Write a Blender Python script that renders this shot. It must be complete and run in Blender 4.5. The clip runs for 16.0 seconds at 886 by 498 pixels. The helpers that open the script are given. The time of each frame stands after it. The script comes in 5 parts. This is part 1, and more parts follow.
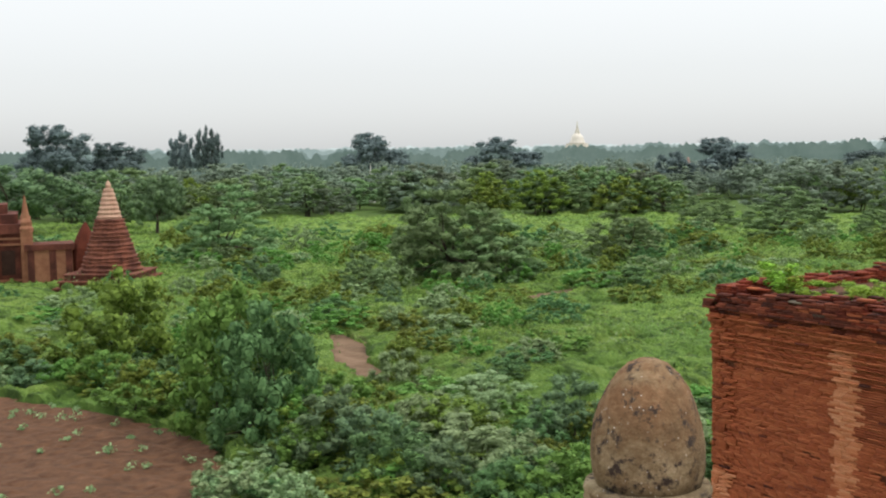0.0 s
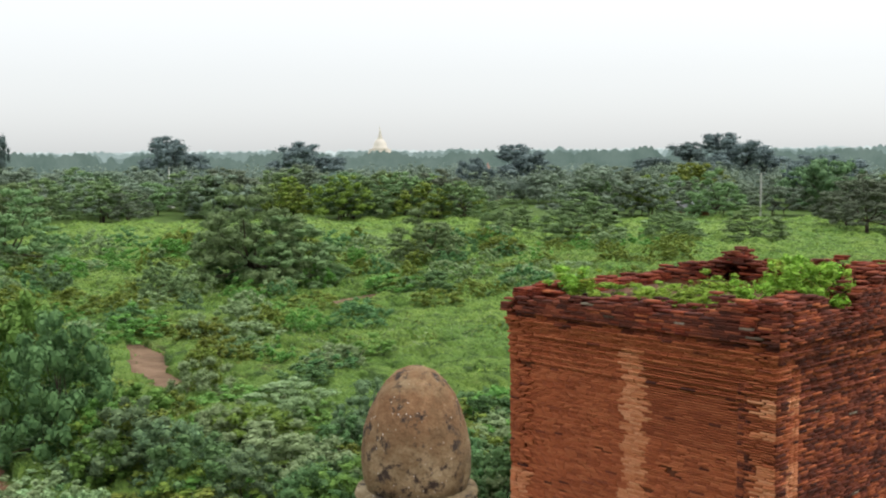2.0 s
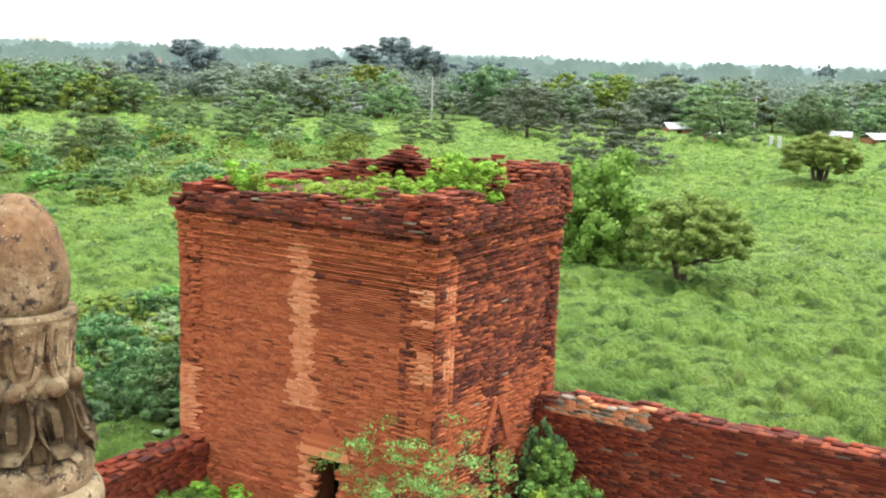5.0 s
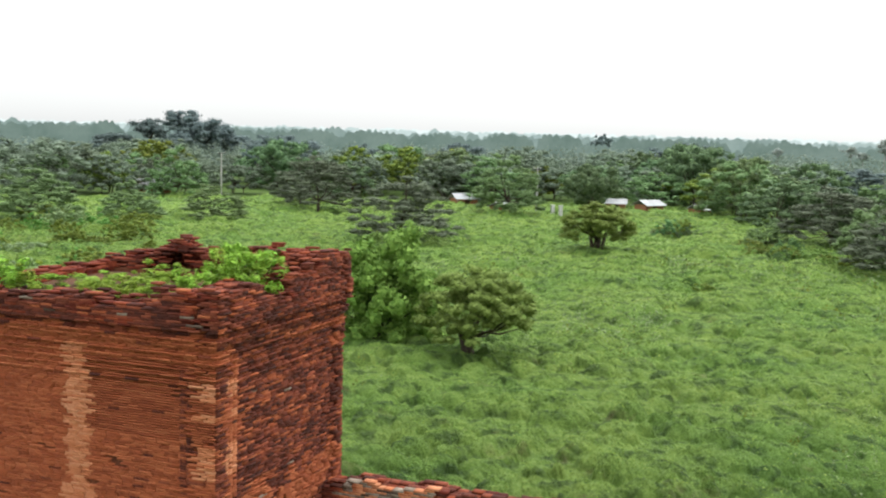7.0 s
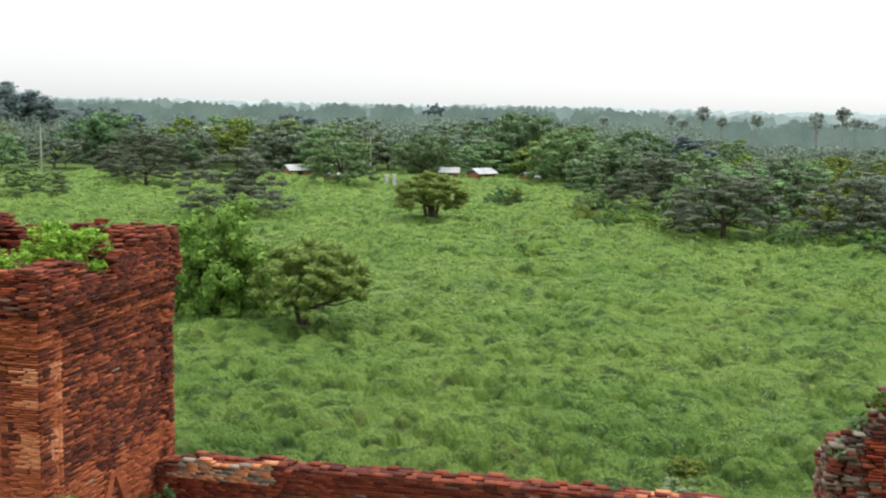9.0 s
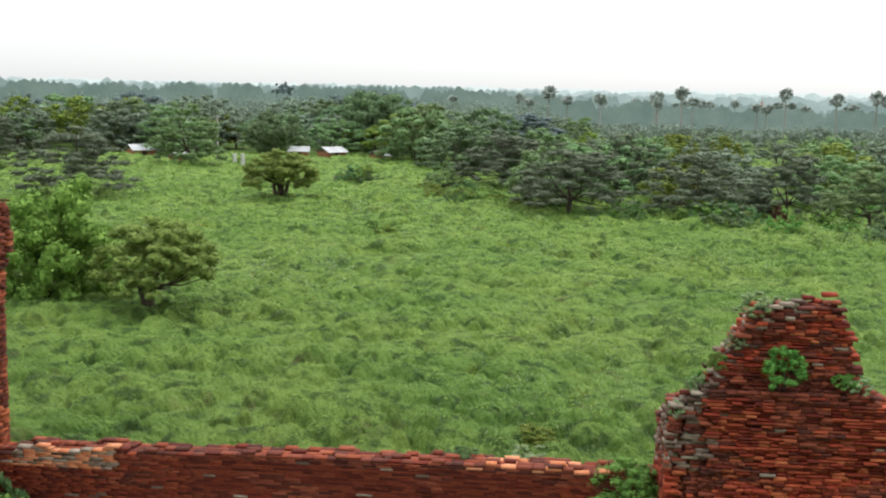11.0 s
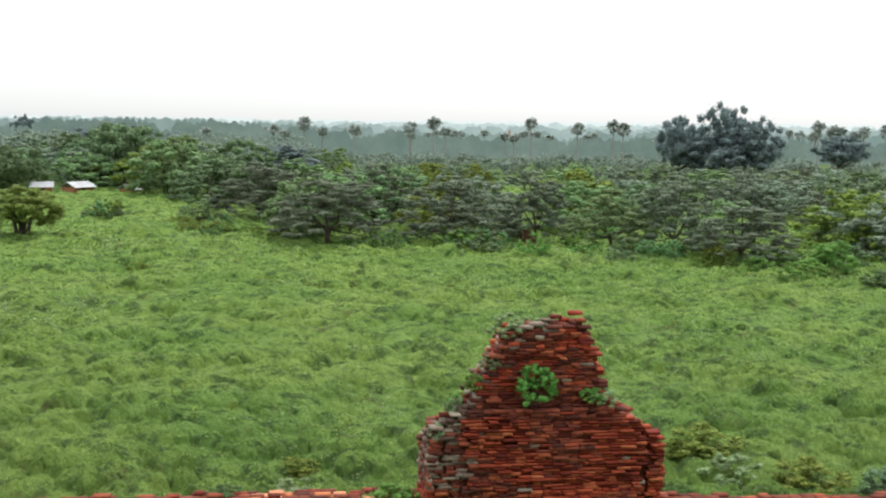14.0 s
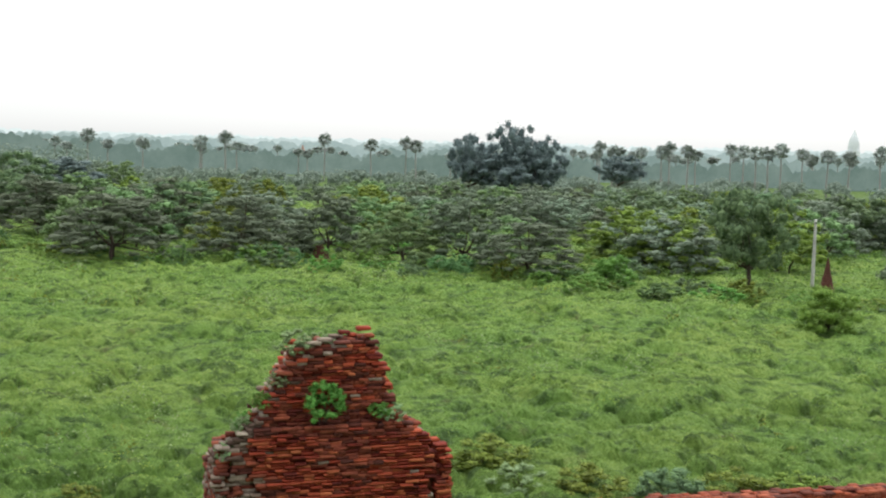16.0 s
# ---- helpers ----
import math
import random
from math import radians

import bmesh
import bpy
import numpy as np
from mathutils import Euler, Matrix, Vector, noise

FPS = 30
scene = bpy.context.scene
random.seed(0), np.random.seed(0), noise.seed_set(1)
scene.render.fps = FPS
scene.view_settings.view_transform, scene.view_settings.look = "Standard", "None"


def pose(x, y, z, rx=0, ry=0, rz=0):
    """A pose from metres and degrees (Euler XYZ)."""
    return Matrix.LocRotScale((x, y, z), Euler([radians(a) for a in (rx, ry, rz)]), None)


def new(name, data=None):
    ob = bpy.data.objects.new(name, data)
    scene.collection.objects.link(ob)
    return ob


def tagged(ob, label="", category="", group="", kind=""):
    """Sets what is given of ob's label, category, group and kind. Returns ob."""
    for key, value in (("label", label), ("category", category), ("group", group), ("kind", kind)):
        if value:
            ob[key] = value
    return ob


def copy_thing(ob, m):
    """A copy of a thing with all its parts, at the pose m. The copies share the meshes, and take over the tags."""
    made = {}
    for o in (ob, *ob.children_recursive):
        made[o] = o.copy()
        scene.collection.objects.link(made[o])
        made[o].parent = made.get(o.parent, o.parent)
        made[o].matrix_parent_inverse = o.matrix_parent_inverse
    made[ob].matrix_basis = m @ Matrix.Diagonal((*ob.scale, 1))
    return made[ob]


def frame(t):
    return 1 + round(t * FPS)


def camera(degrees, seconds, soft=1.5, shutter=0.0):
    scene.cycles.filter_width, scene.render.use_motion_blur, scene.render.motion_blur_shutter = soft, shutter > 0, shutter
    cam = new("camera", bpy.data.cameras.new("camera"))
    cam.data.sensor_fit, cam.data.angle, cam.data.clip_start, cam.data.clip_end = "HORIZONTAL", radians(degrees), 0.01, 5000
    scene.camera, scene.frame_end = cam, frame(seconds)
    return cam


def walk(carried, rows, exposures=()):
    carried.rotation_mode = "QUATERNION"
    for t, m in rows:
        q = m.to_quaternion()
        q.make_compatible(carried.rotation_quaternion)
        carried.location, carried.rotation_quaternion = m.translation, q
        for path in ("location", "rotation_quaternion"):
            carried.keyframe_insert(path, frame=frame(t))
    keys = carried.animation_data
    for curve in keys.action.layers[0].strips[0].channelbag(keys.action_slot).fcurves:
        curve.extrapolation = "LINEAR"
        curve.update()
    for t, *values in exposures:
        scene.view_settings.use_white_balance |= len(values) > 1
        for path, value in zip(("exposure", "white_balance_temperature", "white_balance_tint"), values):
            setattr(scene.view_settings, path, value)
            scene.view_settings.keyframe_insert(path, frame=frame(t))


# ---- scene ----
cam = camera(43.6, 16.0, soft=2.1)
# seconds, x, y, z, then turn to the left, tilt up and lean in degrees
WALK = [
    (0, -0.508, 0.485, 9.890, 23.00, -4.95, -0.81),
    (0.5, -0.493, 0.469, 9.898, 20.33, -5.08, -0.58),
    (1, -0.481, 0.486, 9.892, 17.13, -5.03, 0.47),
    (1.5, -0.471, 0.497, 9.894, 15.40, -5.26, -0.26),
    (2, -0.446, 0.468, 9.904, 12.85, -4.79, -0.40),
    (2.5, -0.428, 0.399, 9.913, 9.88, -4.98, -0.96),
    (3, -0.418, 0.441, 9.886, 5.15, -6.00, 0.15),
    (3.5, -0.342, 0.376, 9.864, 4.32, -7.35, 1.92),
    (4, -0.288, 0.319, 9.830, 2.11, -10.19, 2.86),
    (4.5, -0.287, 0.277, 9.817, 0.49, -10.48, 1.04),
    (5, -0.282, 0.270, 9.816, -3.94, -9.70, 1.94),
    (5.2, -0.287, 0.271, 9.825, -5.34, -9.36, 1.46),
    (7.3, 0.058, -0.155, 10.300, -15.43, -5.73, 0.81),
    (7.5, 0.063, -0.156, 10.298, -15.94, -6.14, 0.13),
    (8, 0.063, -0.173, 10.312, -18.06, -6.52, 0.70),
    (8.5, 0.090, -0.164, 10.311, -21.00, -6.76, 0.89),
    (9, 0.117, -0.159, 10.296, -22.96, -7.16, 0.98),
    (11.3, 0.299, -0.073, 10.068, -31.62, -8.04, 0.37),
    (11.5, 0.288, -0.066, 10.061, -32.21, -7.85, -0.20),
    (12, 0.296, -0.068, 10.061, -34.78, -7.33, 0.35),
    (12.5, 0.316, -0.103, 10.062, -37.14, -7.31, 0.51),
    (13, 0.286, -0.146, 10.083, -38.85, -7.24, 0.19),
    (13.5, 0.326, -0.145, 10.087, -40.84, -6.42, -0.06),
    (14, 0.312, -0.178, 10.094, -43.09, -6.32, 0.60),
    (14.5, 0.344, -0.186, 10.106, -45.76, -5.82, 1.02),
    (15, 0.349, -0.223, 10.103, -48.91, -5.71, 1.21),
    (15.5, 0.382, -0.238, 10.099, -51.52, -5.52, 1.13),
    (16, 0.422, -0.261, 10.091, -53.73, -5.32, 1.46),]
walk(cam, [(t, pose(x, y, z, 90 + up, 0, turn) @ pose(0, 0, 0, 0, 0, lean)) for t, x, y, z, turn, up, lean in WALK],
     exposures=[(0, 0.2), (2.5, 0.34), (3.0, 0.39), (3.5, 0.29), (4.0, 1.22), (4.5, 1.27), (5.2, 1.22), (7.3, 0.52), (9, 0.46), (11.5, 0.48), (16, 0.44)])

# ---- light: bright haze, high soft sun ----
SUN_AZ, SUN_EL = radians(-70), radians(58)      # turn to the left from +y; height
world = bpy.data.worlds.new("hazy_sky")
scene.world = world
world.use_nodes = True
wn, wl = world.node_tree.nodes, world.node_tree.links
sky = wn.new("ShaderNodeTexSky")
sky.sky_type = 'NISHITA'
sky.sun_disc = False
sky.sun_elevation, sky.sun_rotation = SUN_EL, -SUN_AZ
sky.air_density, sky.dust_density, sky.ozone_density = 1.0, 1.2, 1.0
pale = wn.new("ShaderNodeHueSaturation")
pale.inputs["Saturation"].default_value = 0.25
wl.new(sky.outputs[0], pale.inputs["Color"])
haze = wn.new("ShaderNodeMix")            # an even veil of cloud over the clear sky
haze.data_type = 'RGBA'
haze.inputs[0].default_value = 0.6
high = wn.new("ShaderNodeMapRange")       # cloud is brighter overhead than at the horizon
high.inputs[3].default_value, high.inputs[4].default_value = 6.2, 23.0
up = wn.new("ShaderNodeSeparateXYZ")
way = wn.new("ShaderNodeTexCoord")
wl.new(way.outputs["Generated"], up.inputs[0])
wl.new(up.outputs[2], high.inputs[0])
veil = wn.new("ShaderNodeVectorMath")
veil.operation = 'SCALE'
veil.inputs[0].default_value = (0.97, 1.0, 1.01)
wl.new(high.outputs[0], veil.inputs["Scale"])
wl.new(veil.outputs[0], haze.inputs[7])
wl.new(pale.outputs[0], haze.inputs[6])
wl.new(haze.outputs[2], wn["Background"].inputs[0])
wn["Background"].inputs[1].default_value = 0.12
sun_data = bpy.data.lights.new("sun", 'SUN')
sun_data.energy, sun_data.angle, sun_data.color = 1.2, radians(25), (1.0, 0.95, 0.87)
sun = new("sun", sun_data)
sun.rotation_euler = (-Vector((-math.sin(SUN_AZ) * math.cos(SUN_EL), math.cos(SUN_AZ) * math.cos(SUN_EL), math.sin(SUN_EL)))).to_track_quat("-Z", "Y").to_euler()


# ---- materials ----
def material(name):
    m = bpy.data.materials.new(name)
    m.use_nodes = True
    n, l = m.node_tree.nodes, m.node_tree.links
    return m, n, l, n["Principled BSDF"]


def noise_tex(n, l, scale, detail=4.0, rough=0.6, coords="Object"):
    tc = n.new("ShaderNodeTexCoord")
    t = n.new("ShaderNodeTexNoise")
    t.inputs["Scale"].default_value, t.inputs["Detail"].default_value, t.inputs["Roughness"].default_value = scale, detail, rough
    l.new(tc.outputs[coords], t.inputs["Vector"])
    return t.outputs["Fac"]


def ramp(n, l, fac, stops):
    r = n.new("ShaderNodeValToRGB")
    while len(r.color_ramp.elements) < len(stops):
        r.color_ramp.elements.new(0.5)
    for e, (p, c) in zip(r.color_ramp.elements, stops):
        e.position, e.color = p, (*c, 1)
    l.new(fac, r.inputs[0])
    return r.outputs[0]


def mix(n, l, fac, a, b, how='MIX'):
    x = n.new("ShaderNodeMix")
    x.data_type, x.blend_type = 'RGBA', how
    if isinstance(fac, float):
        x.inputs[0].default_value = fac
    else:
        l.new(fac, x.inputs[0])
    for k, v in ((6, a), (7, b)):
        if isinstance(v, tuple):
            x.inputs[k].default_value = (*v, 1)
        else:
            l.new(v, x.inputs[k])
    return x.outputs[2]


def bump(n, l, bsdf, height, strength, distance=0.02):
    b = n.new("ShaderNodeBump")
    b.inputs["Strength"].default_value, b.inputs["Distance"].default_value = strength, distance
    l.new(height, b.inputs["Height"])
    l.new(b.outputs[0], bsdf.inputs["Normal"])


def brick_material(name, dark, mid, light, soot=0.5, single=False, sootcol=(0.035, 0.014, 0.012)):
    """Hand-made brick: each piece its own tone, stains across the wall, rough grain."""
    m, n, l, b = material(name)
    if single:
        rnd = n.new("ShaderNodeObjectInfo").outputs["Random"]
    else:
        rnd = n.new("ShaderNodeNewGeometry").outputs["Random Per Island"]
    base = ramp(n, l, rnd, [(0.0, dark), (0.45, mid), (1.0, light)])
    stain = ramp(n, l, noise_tex(n, l, 0.9, 6, 0.7), [(0.42 - 0.1 * soot, (0, 0, 0)), (0.75 - 0.2 * soot, (1, 1, 1))])
    half = n.new("ShaderNodeMath")
    half.operation = 'MULTIPLY'
    half.inputs[1].default_value = soot
    l.new(stain, half.inputs[0])
    col = mix(n, l, half.outputs[0], base, sootcol)
    grain = noise_tex(n, l, 38, 5, 0.7)
    col = mix(n, l, 0.35, col, ramp(n, l, grain, [(0.3, (0.25, 0.22, 0.2)), (0.7, (1, 1, 1))]), 'MULTIPLY')
    l.new(col, b.inputs["Base Color"])
    b.inputs["Roughness"].default_value = 0.92
    b.inputs["Specular IOR Level"].default_value = 0.2
    bump(n, l, b, grain, 0.6, 0.015)
    return m


BRICK = brick_material("old_brick", (0.29, 0.072, 0.030), (0.39, 0.102, 0.040), (0.47, 0.142, 0.060), 0.15)
BRICK_ONE = brick_material("old_brick_piece", (0.29, 0.072, 0.030), (0.39, 0.102, 0.040), (0.47, 0.142, 0.060), 0.15, True)
BRICK_DARK = brick_material("sooty_brick", (0.075, 0.023, 0.016), (0.19, 0.046, 0.025), (0.36, 0.095, 0.047), 0.5)
BRICK_RED = brick_material("damp_red_brick", (0.10, 0.017, 0.010), (0.24, 0.041, 0.018), (0.32, 0.072, 0.029), 0.5)
BRICK_RED_ONE = brick_material("damp_red_brick_piece", (0.10, 0.017, 0.010), (0.24, 0.041, 0.018), (0.32, 0.072, 0.029), 0.5, True)
BRICK_GATE = brick_material("red_gate_brick", (0.12, 0.018, 0.012), (0.34, 0.050, 0.022), (0.50, 0.105, 0.044), 0.45)
BRICK_GATE_ONE = brick_material("red_gate_brick_piece", (0.12, 0.018, 0.012), (0.34, 0.050, 0.022), (0.50, 0.105, 0.044), 0.45, True)
BRICK_PALE = brick_material("repaired_brick", (0.54, 0.180, 0.078), (0.62, 0.230, 0.108), (0.68, 0.30, 0.160), 0.12)
BRICK_GREY = brick_material("lichen_brick", (0.11, 0.070, 0.050), (0.29, 0.22, 0.165), (0.44, 0.37, 0.29), 0.5)
BRICK_FAR = brick_material("far_brick", (0.24, 0.095, 0.06), (0.31, 0.13, 0.085), (0.38, 0.17, 0.11), 0.3)
BRICK_MOUND = brick_material("mossy_dark_brick", (0.055, 0.024, 0.020), (0.08, 0.032, 0.024), (0.12, 0.050, 0.036), 0.5)
# brick of distant stupas, washed to pale pink as painted haze
BRICK_HAZY = brick_material("hazed_brick", (0.36, 0.23, 0.19), (0.42, 0.27, 0.22), (0.46, 0.30, 0.25), 0.1)
BRICK_STUPA = brick_material("weathered_stupa_brick", (0.14, 0.048, 0.034), (0.22, 0.072, 0.046), (0.30, 0.11, 0.07), 0.75)


def plain_rough(name, c1, c2, scale, rough=0.9, bumpy=0.4, dist=0.02):
    m, n, l, b = material(name)
    f = noise_tex(n, l, scale, 8, 0.65)
    g = noise_tex(n, l, scale * 7, 4, 0.6)
    col = mix(n, l, 0.3, ramp(n, l, f, [(0.35, c1), (0.68, c2)]), ramp(n, l, g, [(0.3, (0.4, 0.4, 0.4)), (0.7, (1, 1, 1))]), 'MULTIPLY')
    l.new(col, b.inputs["Base Color"])
    b.inputs["Roughness"].default_value = rough
    b.inputs["Specular IOR Level"].default_value = 0.25
    bump(n, l, b, g, bumpy, dist)
    return m


MORTAR = plain_rough("mortar_and_earth", (0.11, 0.036, 0.018), (0.20, 0.072, 0.034), 3)
# near-black colour painted in place of the shade inside openings
OPENING_SHADE = plain_rough("painted_opening_shade", (0.03, 0.014, 0.010), (0.06, 0.03, 0.02), 2)
BARK = plain_rough("bark", (0.035, 0.026, 0.02), (0.10, 0.075, 0.055), 6)
EARTH = plain_rough("ploughed_earth", (0.068, 0.031, 0.015), (0.150, 0.072, 0.037), 2.2, 0.95, 0.8, 0.06)
PATH = plain_rough("trodden_earth", (0.11, 0.066, 0.036), (0.21, 0.13, 0.08), 1.0, 0.95, 0.5)
WHITEWASH = plain_rough("whitewash", (0.60, 0.60, 0.57), (0.80, 0.80, 0.77), 1.5, 0.8, 0.1)
# gilding dulled to beige, the pagoda's haze painted in
GILT = plain_rough("pale_gilding", (0.62, 0.56, 0.48), (0.72, 0.66, 0.58), 0.3, 0.6, 0.1)
# blue-white of the horizon temple and stupas is haze put into the plaster
GREY_FAR = plain_rough("haze_pale_plaster", (0.60, 0.64, 0.65), (0.68, 0.72, 0.72), 0.2, 0.9, 0.1)
SHEET = plain_rough("roof_sheet", (0.30, 0.31, 0.32), (0.50, 0.51, 0.52), 0.8, 0.5, 0.1)
CONCRETE = plain_rough("pole_concrete", (0.36, 0.35, 0.33), (0.50, 0.49, 0.46), 3, 0.85, 0.1)
CABLE = plain_rough("dark_metal", (0.04, 0.04, 0.045), (0.09, 0.09, 0.09), 5, 0.6, 0.1)
PALE_PINK = plain_rough("sunbleached_brick", (0.40, 0.22, 0.15), (0.58, 0.38, 0.28), 1.5)
TAN_BRICK = plain_rough("weathered_render", (0.24, 0.10, 0.055), (0.36, 0.17, 0.095), 1.5)


def stone_material():
    """Weathered stucco: ochre crown, pale flanks, black lichen spots, white grit."""
    m, n, l, b = material("weathered_stucco")
    tc = n.new("ShaderNodeTexCoord")
    sep = n.new("ShaderNodeSeparateXYZ")
    l.new(tc.outputs["Object"], sep.inputs[0])
    big = noise_tex(n, l, 9, 6, 0.7)
    col = ramp(n, l, big, [(0.33, (0.080, 0.054, 0.030)), (0.48, (0.18, 0.128, 0.070)), (0.63, (0.36, 0.285, 0.175))])
    # the crown is red-brown bare brick showing through
    lift = n.new("ShaderNodeMapRange")
    lift.inputs[1].default_value, lift.inputs[2].default_value = 0.40, 0.49
    l.new(sep.outputs[2], lift.inputs[0])
    wob = n.new("ShaderNodeMath")
    wob.operation = 'MULTIPLY'
    l.new(lift.outputs[0], wob.inputs[0])
    l.new(ramp(n, l, noise_tex(n, l, 14, 5, 0.7), [(0.3, (0.35, 0.35, 0.35)), (0.55, (1, 1, 1))]), wob.inputs[1])
    col = mix(n, l, wob.outputs[0], col, ramp(n, l, noise_tex(n, l, 45, 4), [(0.3, (0.15, 0.076, 0.035)), (0.7, (0.27, 0.155, 0.082))]))
    spots = ramp(n, l, noise_tex(n, l, 30, 5, 0.75), [(0.525, (0, 0, 0)), (0.62, (1, 1, 1))])
    col = mix(n, l, spots, col, (0.045, 0.033, 0.027))
    v = n.new("ShaderNodeTexVoronoi")
    v.inputs["Scale"].default_value = 120
    l.new(tc.outputs["Object"], v.inputs["Vector"])
    grit = ramp(n, l, v.outputs["Distance"], [(0.10, (1, 1, 1)), (0.16, (0, 0, 0))])
    keep = n.new("ShaderNodeMath")
    keep.operation = 'MULTIPLY'
    l.new(grit, keep.inputs[0])
    l.new(ramp(n, l, noise_tex(n, l, 20, 3), [(0.5, (0, 0, 0)), (0.56, (1, 1, 1))]), keep.inputs[1])
    col = mix(n, l, keep.outputs[0], col, (0.62, 0.57, 0.50))
    l.new(col, b.inputs["Base Color"])
    b.inputs["Roughness"].default_value = 0.93
    b.inputs["Specular IOR Level"].default_value = 0.2
    bump(n, l, b, noise_tex(n, l, 55, 6, 0.7), 0.8, 0.012)
    return m


STUCCO = stone_material()


def leaf_material(name, dark, light, hue_spread=0.02, dry=None, plants=None):
    m, n, l, b = material(name)
    isl = n.new("ShaderNodeNewGeometry").outputs["Random Per Island"]
    ob = n.new("ShaderNodeObjectInfo").outputs["Random"]
    col = ramp(n, l, isl, [(0.0, dark), (0.85, light), (1.0, tuple(min(1, c * 1.12) for c in light))])
    if dry:
        col = mix(n, l, ramp(n, l, noise_tex(n, l, 0.35, 4), [(0.52, (0, 0, 0)), (0.7, (0.75, 0.75, 0.75))]), col, dry)
    if plants:        # a tone per plant, its dark end painting clump shade; lusher and poorer stretches
        tone = ramp(n, l, noise_tex(n, l, 1.25, 3, 0.55), [(0.36, (0.42, 0.46, 0.44)), (0.52, (0.9, 0.92, 0.9)), (0.66, (1.18, 1.12, 1.1))])
        col = mix(n, l, 1.0, col, tone, 'MULTIPLY')
        col = mix(n, l, 0.5, col, ramp(n, l, noise_tex(n, l, 0.16, 4, 0.6), [(0.38, (0.62, 0.76, 0.62)), (0.62, (1.15, 1.06, 0.95))]), 'MULTIPLY')
    hs = n.new("ShaderNodeHueSaturation")
    hr = n.new("ShaderNodeMapRange")
    hr.inputs[3].default_value, hr.inputs[4].default_value = 0.5 - hue_spread, 0.5 + hue_spread
    l.new(ob, hr.inputs[0])
    l.new(hr.outputs[0], hs.inputs["Hue"])
    vr = n.new("ShaderNodeMapRange")
    vr.inputs[3].default_value, vr.inputs[4].default_value = 0.82, 1.2
    l.new(ob, vr.inputs[0])
    l.new(vr.outputs[0], hs.inputs["Value"])
    l.new(col, hs.inputs["Color"])
    l.new(hs.outputs[0], b.inputs["Base Color"])
    b.inputs["Roughness"].default_value = 0.6
    b.inputs["Specular IOR Level"].default_value = 0.08
    tr = n.new("ShaderNodeBsdfTranslucent")
    l.new(hs.outputs[0], tr.inputs["Color"])
    ms = n.new("ShaderNodeMixShader")
    ms.inputs[0].default_value = 0.24
    l.new(b.outputs[0], ms.inputs[1])
    l.new(tr.outputs[0], ms.inputs[2])
    l.new(ms.outputs[0], n["Material Output"].inputs[0])
    return m


LEAF_ACACIA = leaf_material("acacia_leaves", (0.110, 0.173, 0.072), (0.190, 0.283, 0.122))
LEAF_DARK = leaf_material("dark_leaves", (0.079, 0.132, 0.069), (0.161, 0.240, 0.113))
LEAF_OLIVE = leaf_material("olive_leaves", (0.075, 0.108, 0.020), (0.205, 0.265, 0.050))
LEAF_BRIGHT = leaf_material("bright_leaves", (0.110, 0.200, 0.020), (0.265, 0.42, 0.055))
LEAF_GREY = leaf_material("grey_green_leaves", (0.130, 0.200, 0.085), (0.290, 0.390, 0.190))
LEAF_BLUE = leaf_material("blue_green_leaves", (0.054, 0.117, 0.043), (0.135, 0.239, 0.090))
LEAF_WEED = leaf_material("field_weeds", (0.178, 0.287, 0.055), (0.246, 0.366, 0.084), 0.0, None, True)
LEAF_FRESH = leaf_material("young_tree_leaves", (0.075, 0.170, 0.034), (0.170, 0.323, 0.073))
LEAF_GLOSSY = leaf_material("glossy_bush_leaves", (0.098, 0.195, 0.034), (0.215, 0.360, 0.073))
LEAF_MEADOW_TREE = leaf_material("meadow_tree_leaves", (0.115, 0.177, 0.040), (0.230, 0.323, 0.082))
LEAF_SAPLING = leaf_material("sapling_leaves", (0.104, 0.192, 0.043), (0.208, 0.320, 0.094))
# palm fans paled well past leaf green to paint in haze
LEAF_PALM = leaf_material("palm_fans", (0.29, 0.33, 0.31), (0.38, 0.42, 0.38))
# blue-grey leaves of the giant trees, distance haze painted into the colour
LEAF_GIANT = leaf_material("haze_tinted_leaves", (0.108, 0.147, 0.148), (0.155, 0.203, 0.198))
# far woods: leaves lightened and greyed, so haze sits in the base colour
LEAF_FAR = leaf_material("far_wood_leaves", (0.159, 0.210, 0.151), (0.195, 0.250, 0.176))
LEAF_HAZED = leaf_material("hazed_far_leaves", (0.165, 0.212, 0.172), (0.195, 0.246, 0.196))
LEAF_BROWN = leaf_material("brownish_leaves", (0.103, 0.128, 0.085), (0.143, 0.173, 0.113))


def ground_material():
    m, n, l, b = material("grassland")
    f = noise_tex(n, l, 0.06, 6, 0.6)
    g = noise_tex(n, l, 0.9, 6, 0.7)
    k = noise_tex(n, l, 9, 4, 0.7)
    col = ramp(n, l, f, [(0.35, (0.058, 0.100, 0.020)), (0.6, (0.085, 0.145, 0.030))])
    col = mix(n, l, ramp(n, l, g, [(0.55, (0, 0, 0)), (0.72, (0.8, 0.8, 0.8))]), col, (0.13, 0.115, 0.045))
    col = mix(n, l, 0.6, col, ramp(n, l, k, [(0.3, (0.35, 0.4, 0.3)), (0.65, (1, 1, 1))]), 'MULTIPLY')
    l.new(col, b.inputs["Base Color"])
    b.inputs["Roughness"].default_value = 0.95
    b.inputs["Specular IOR Level"].default_value = 0.15
    bump(n, l, b, k, 0.8, 0.08)
    return m


GRASS = ground_material()


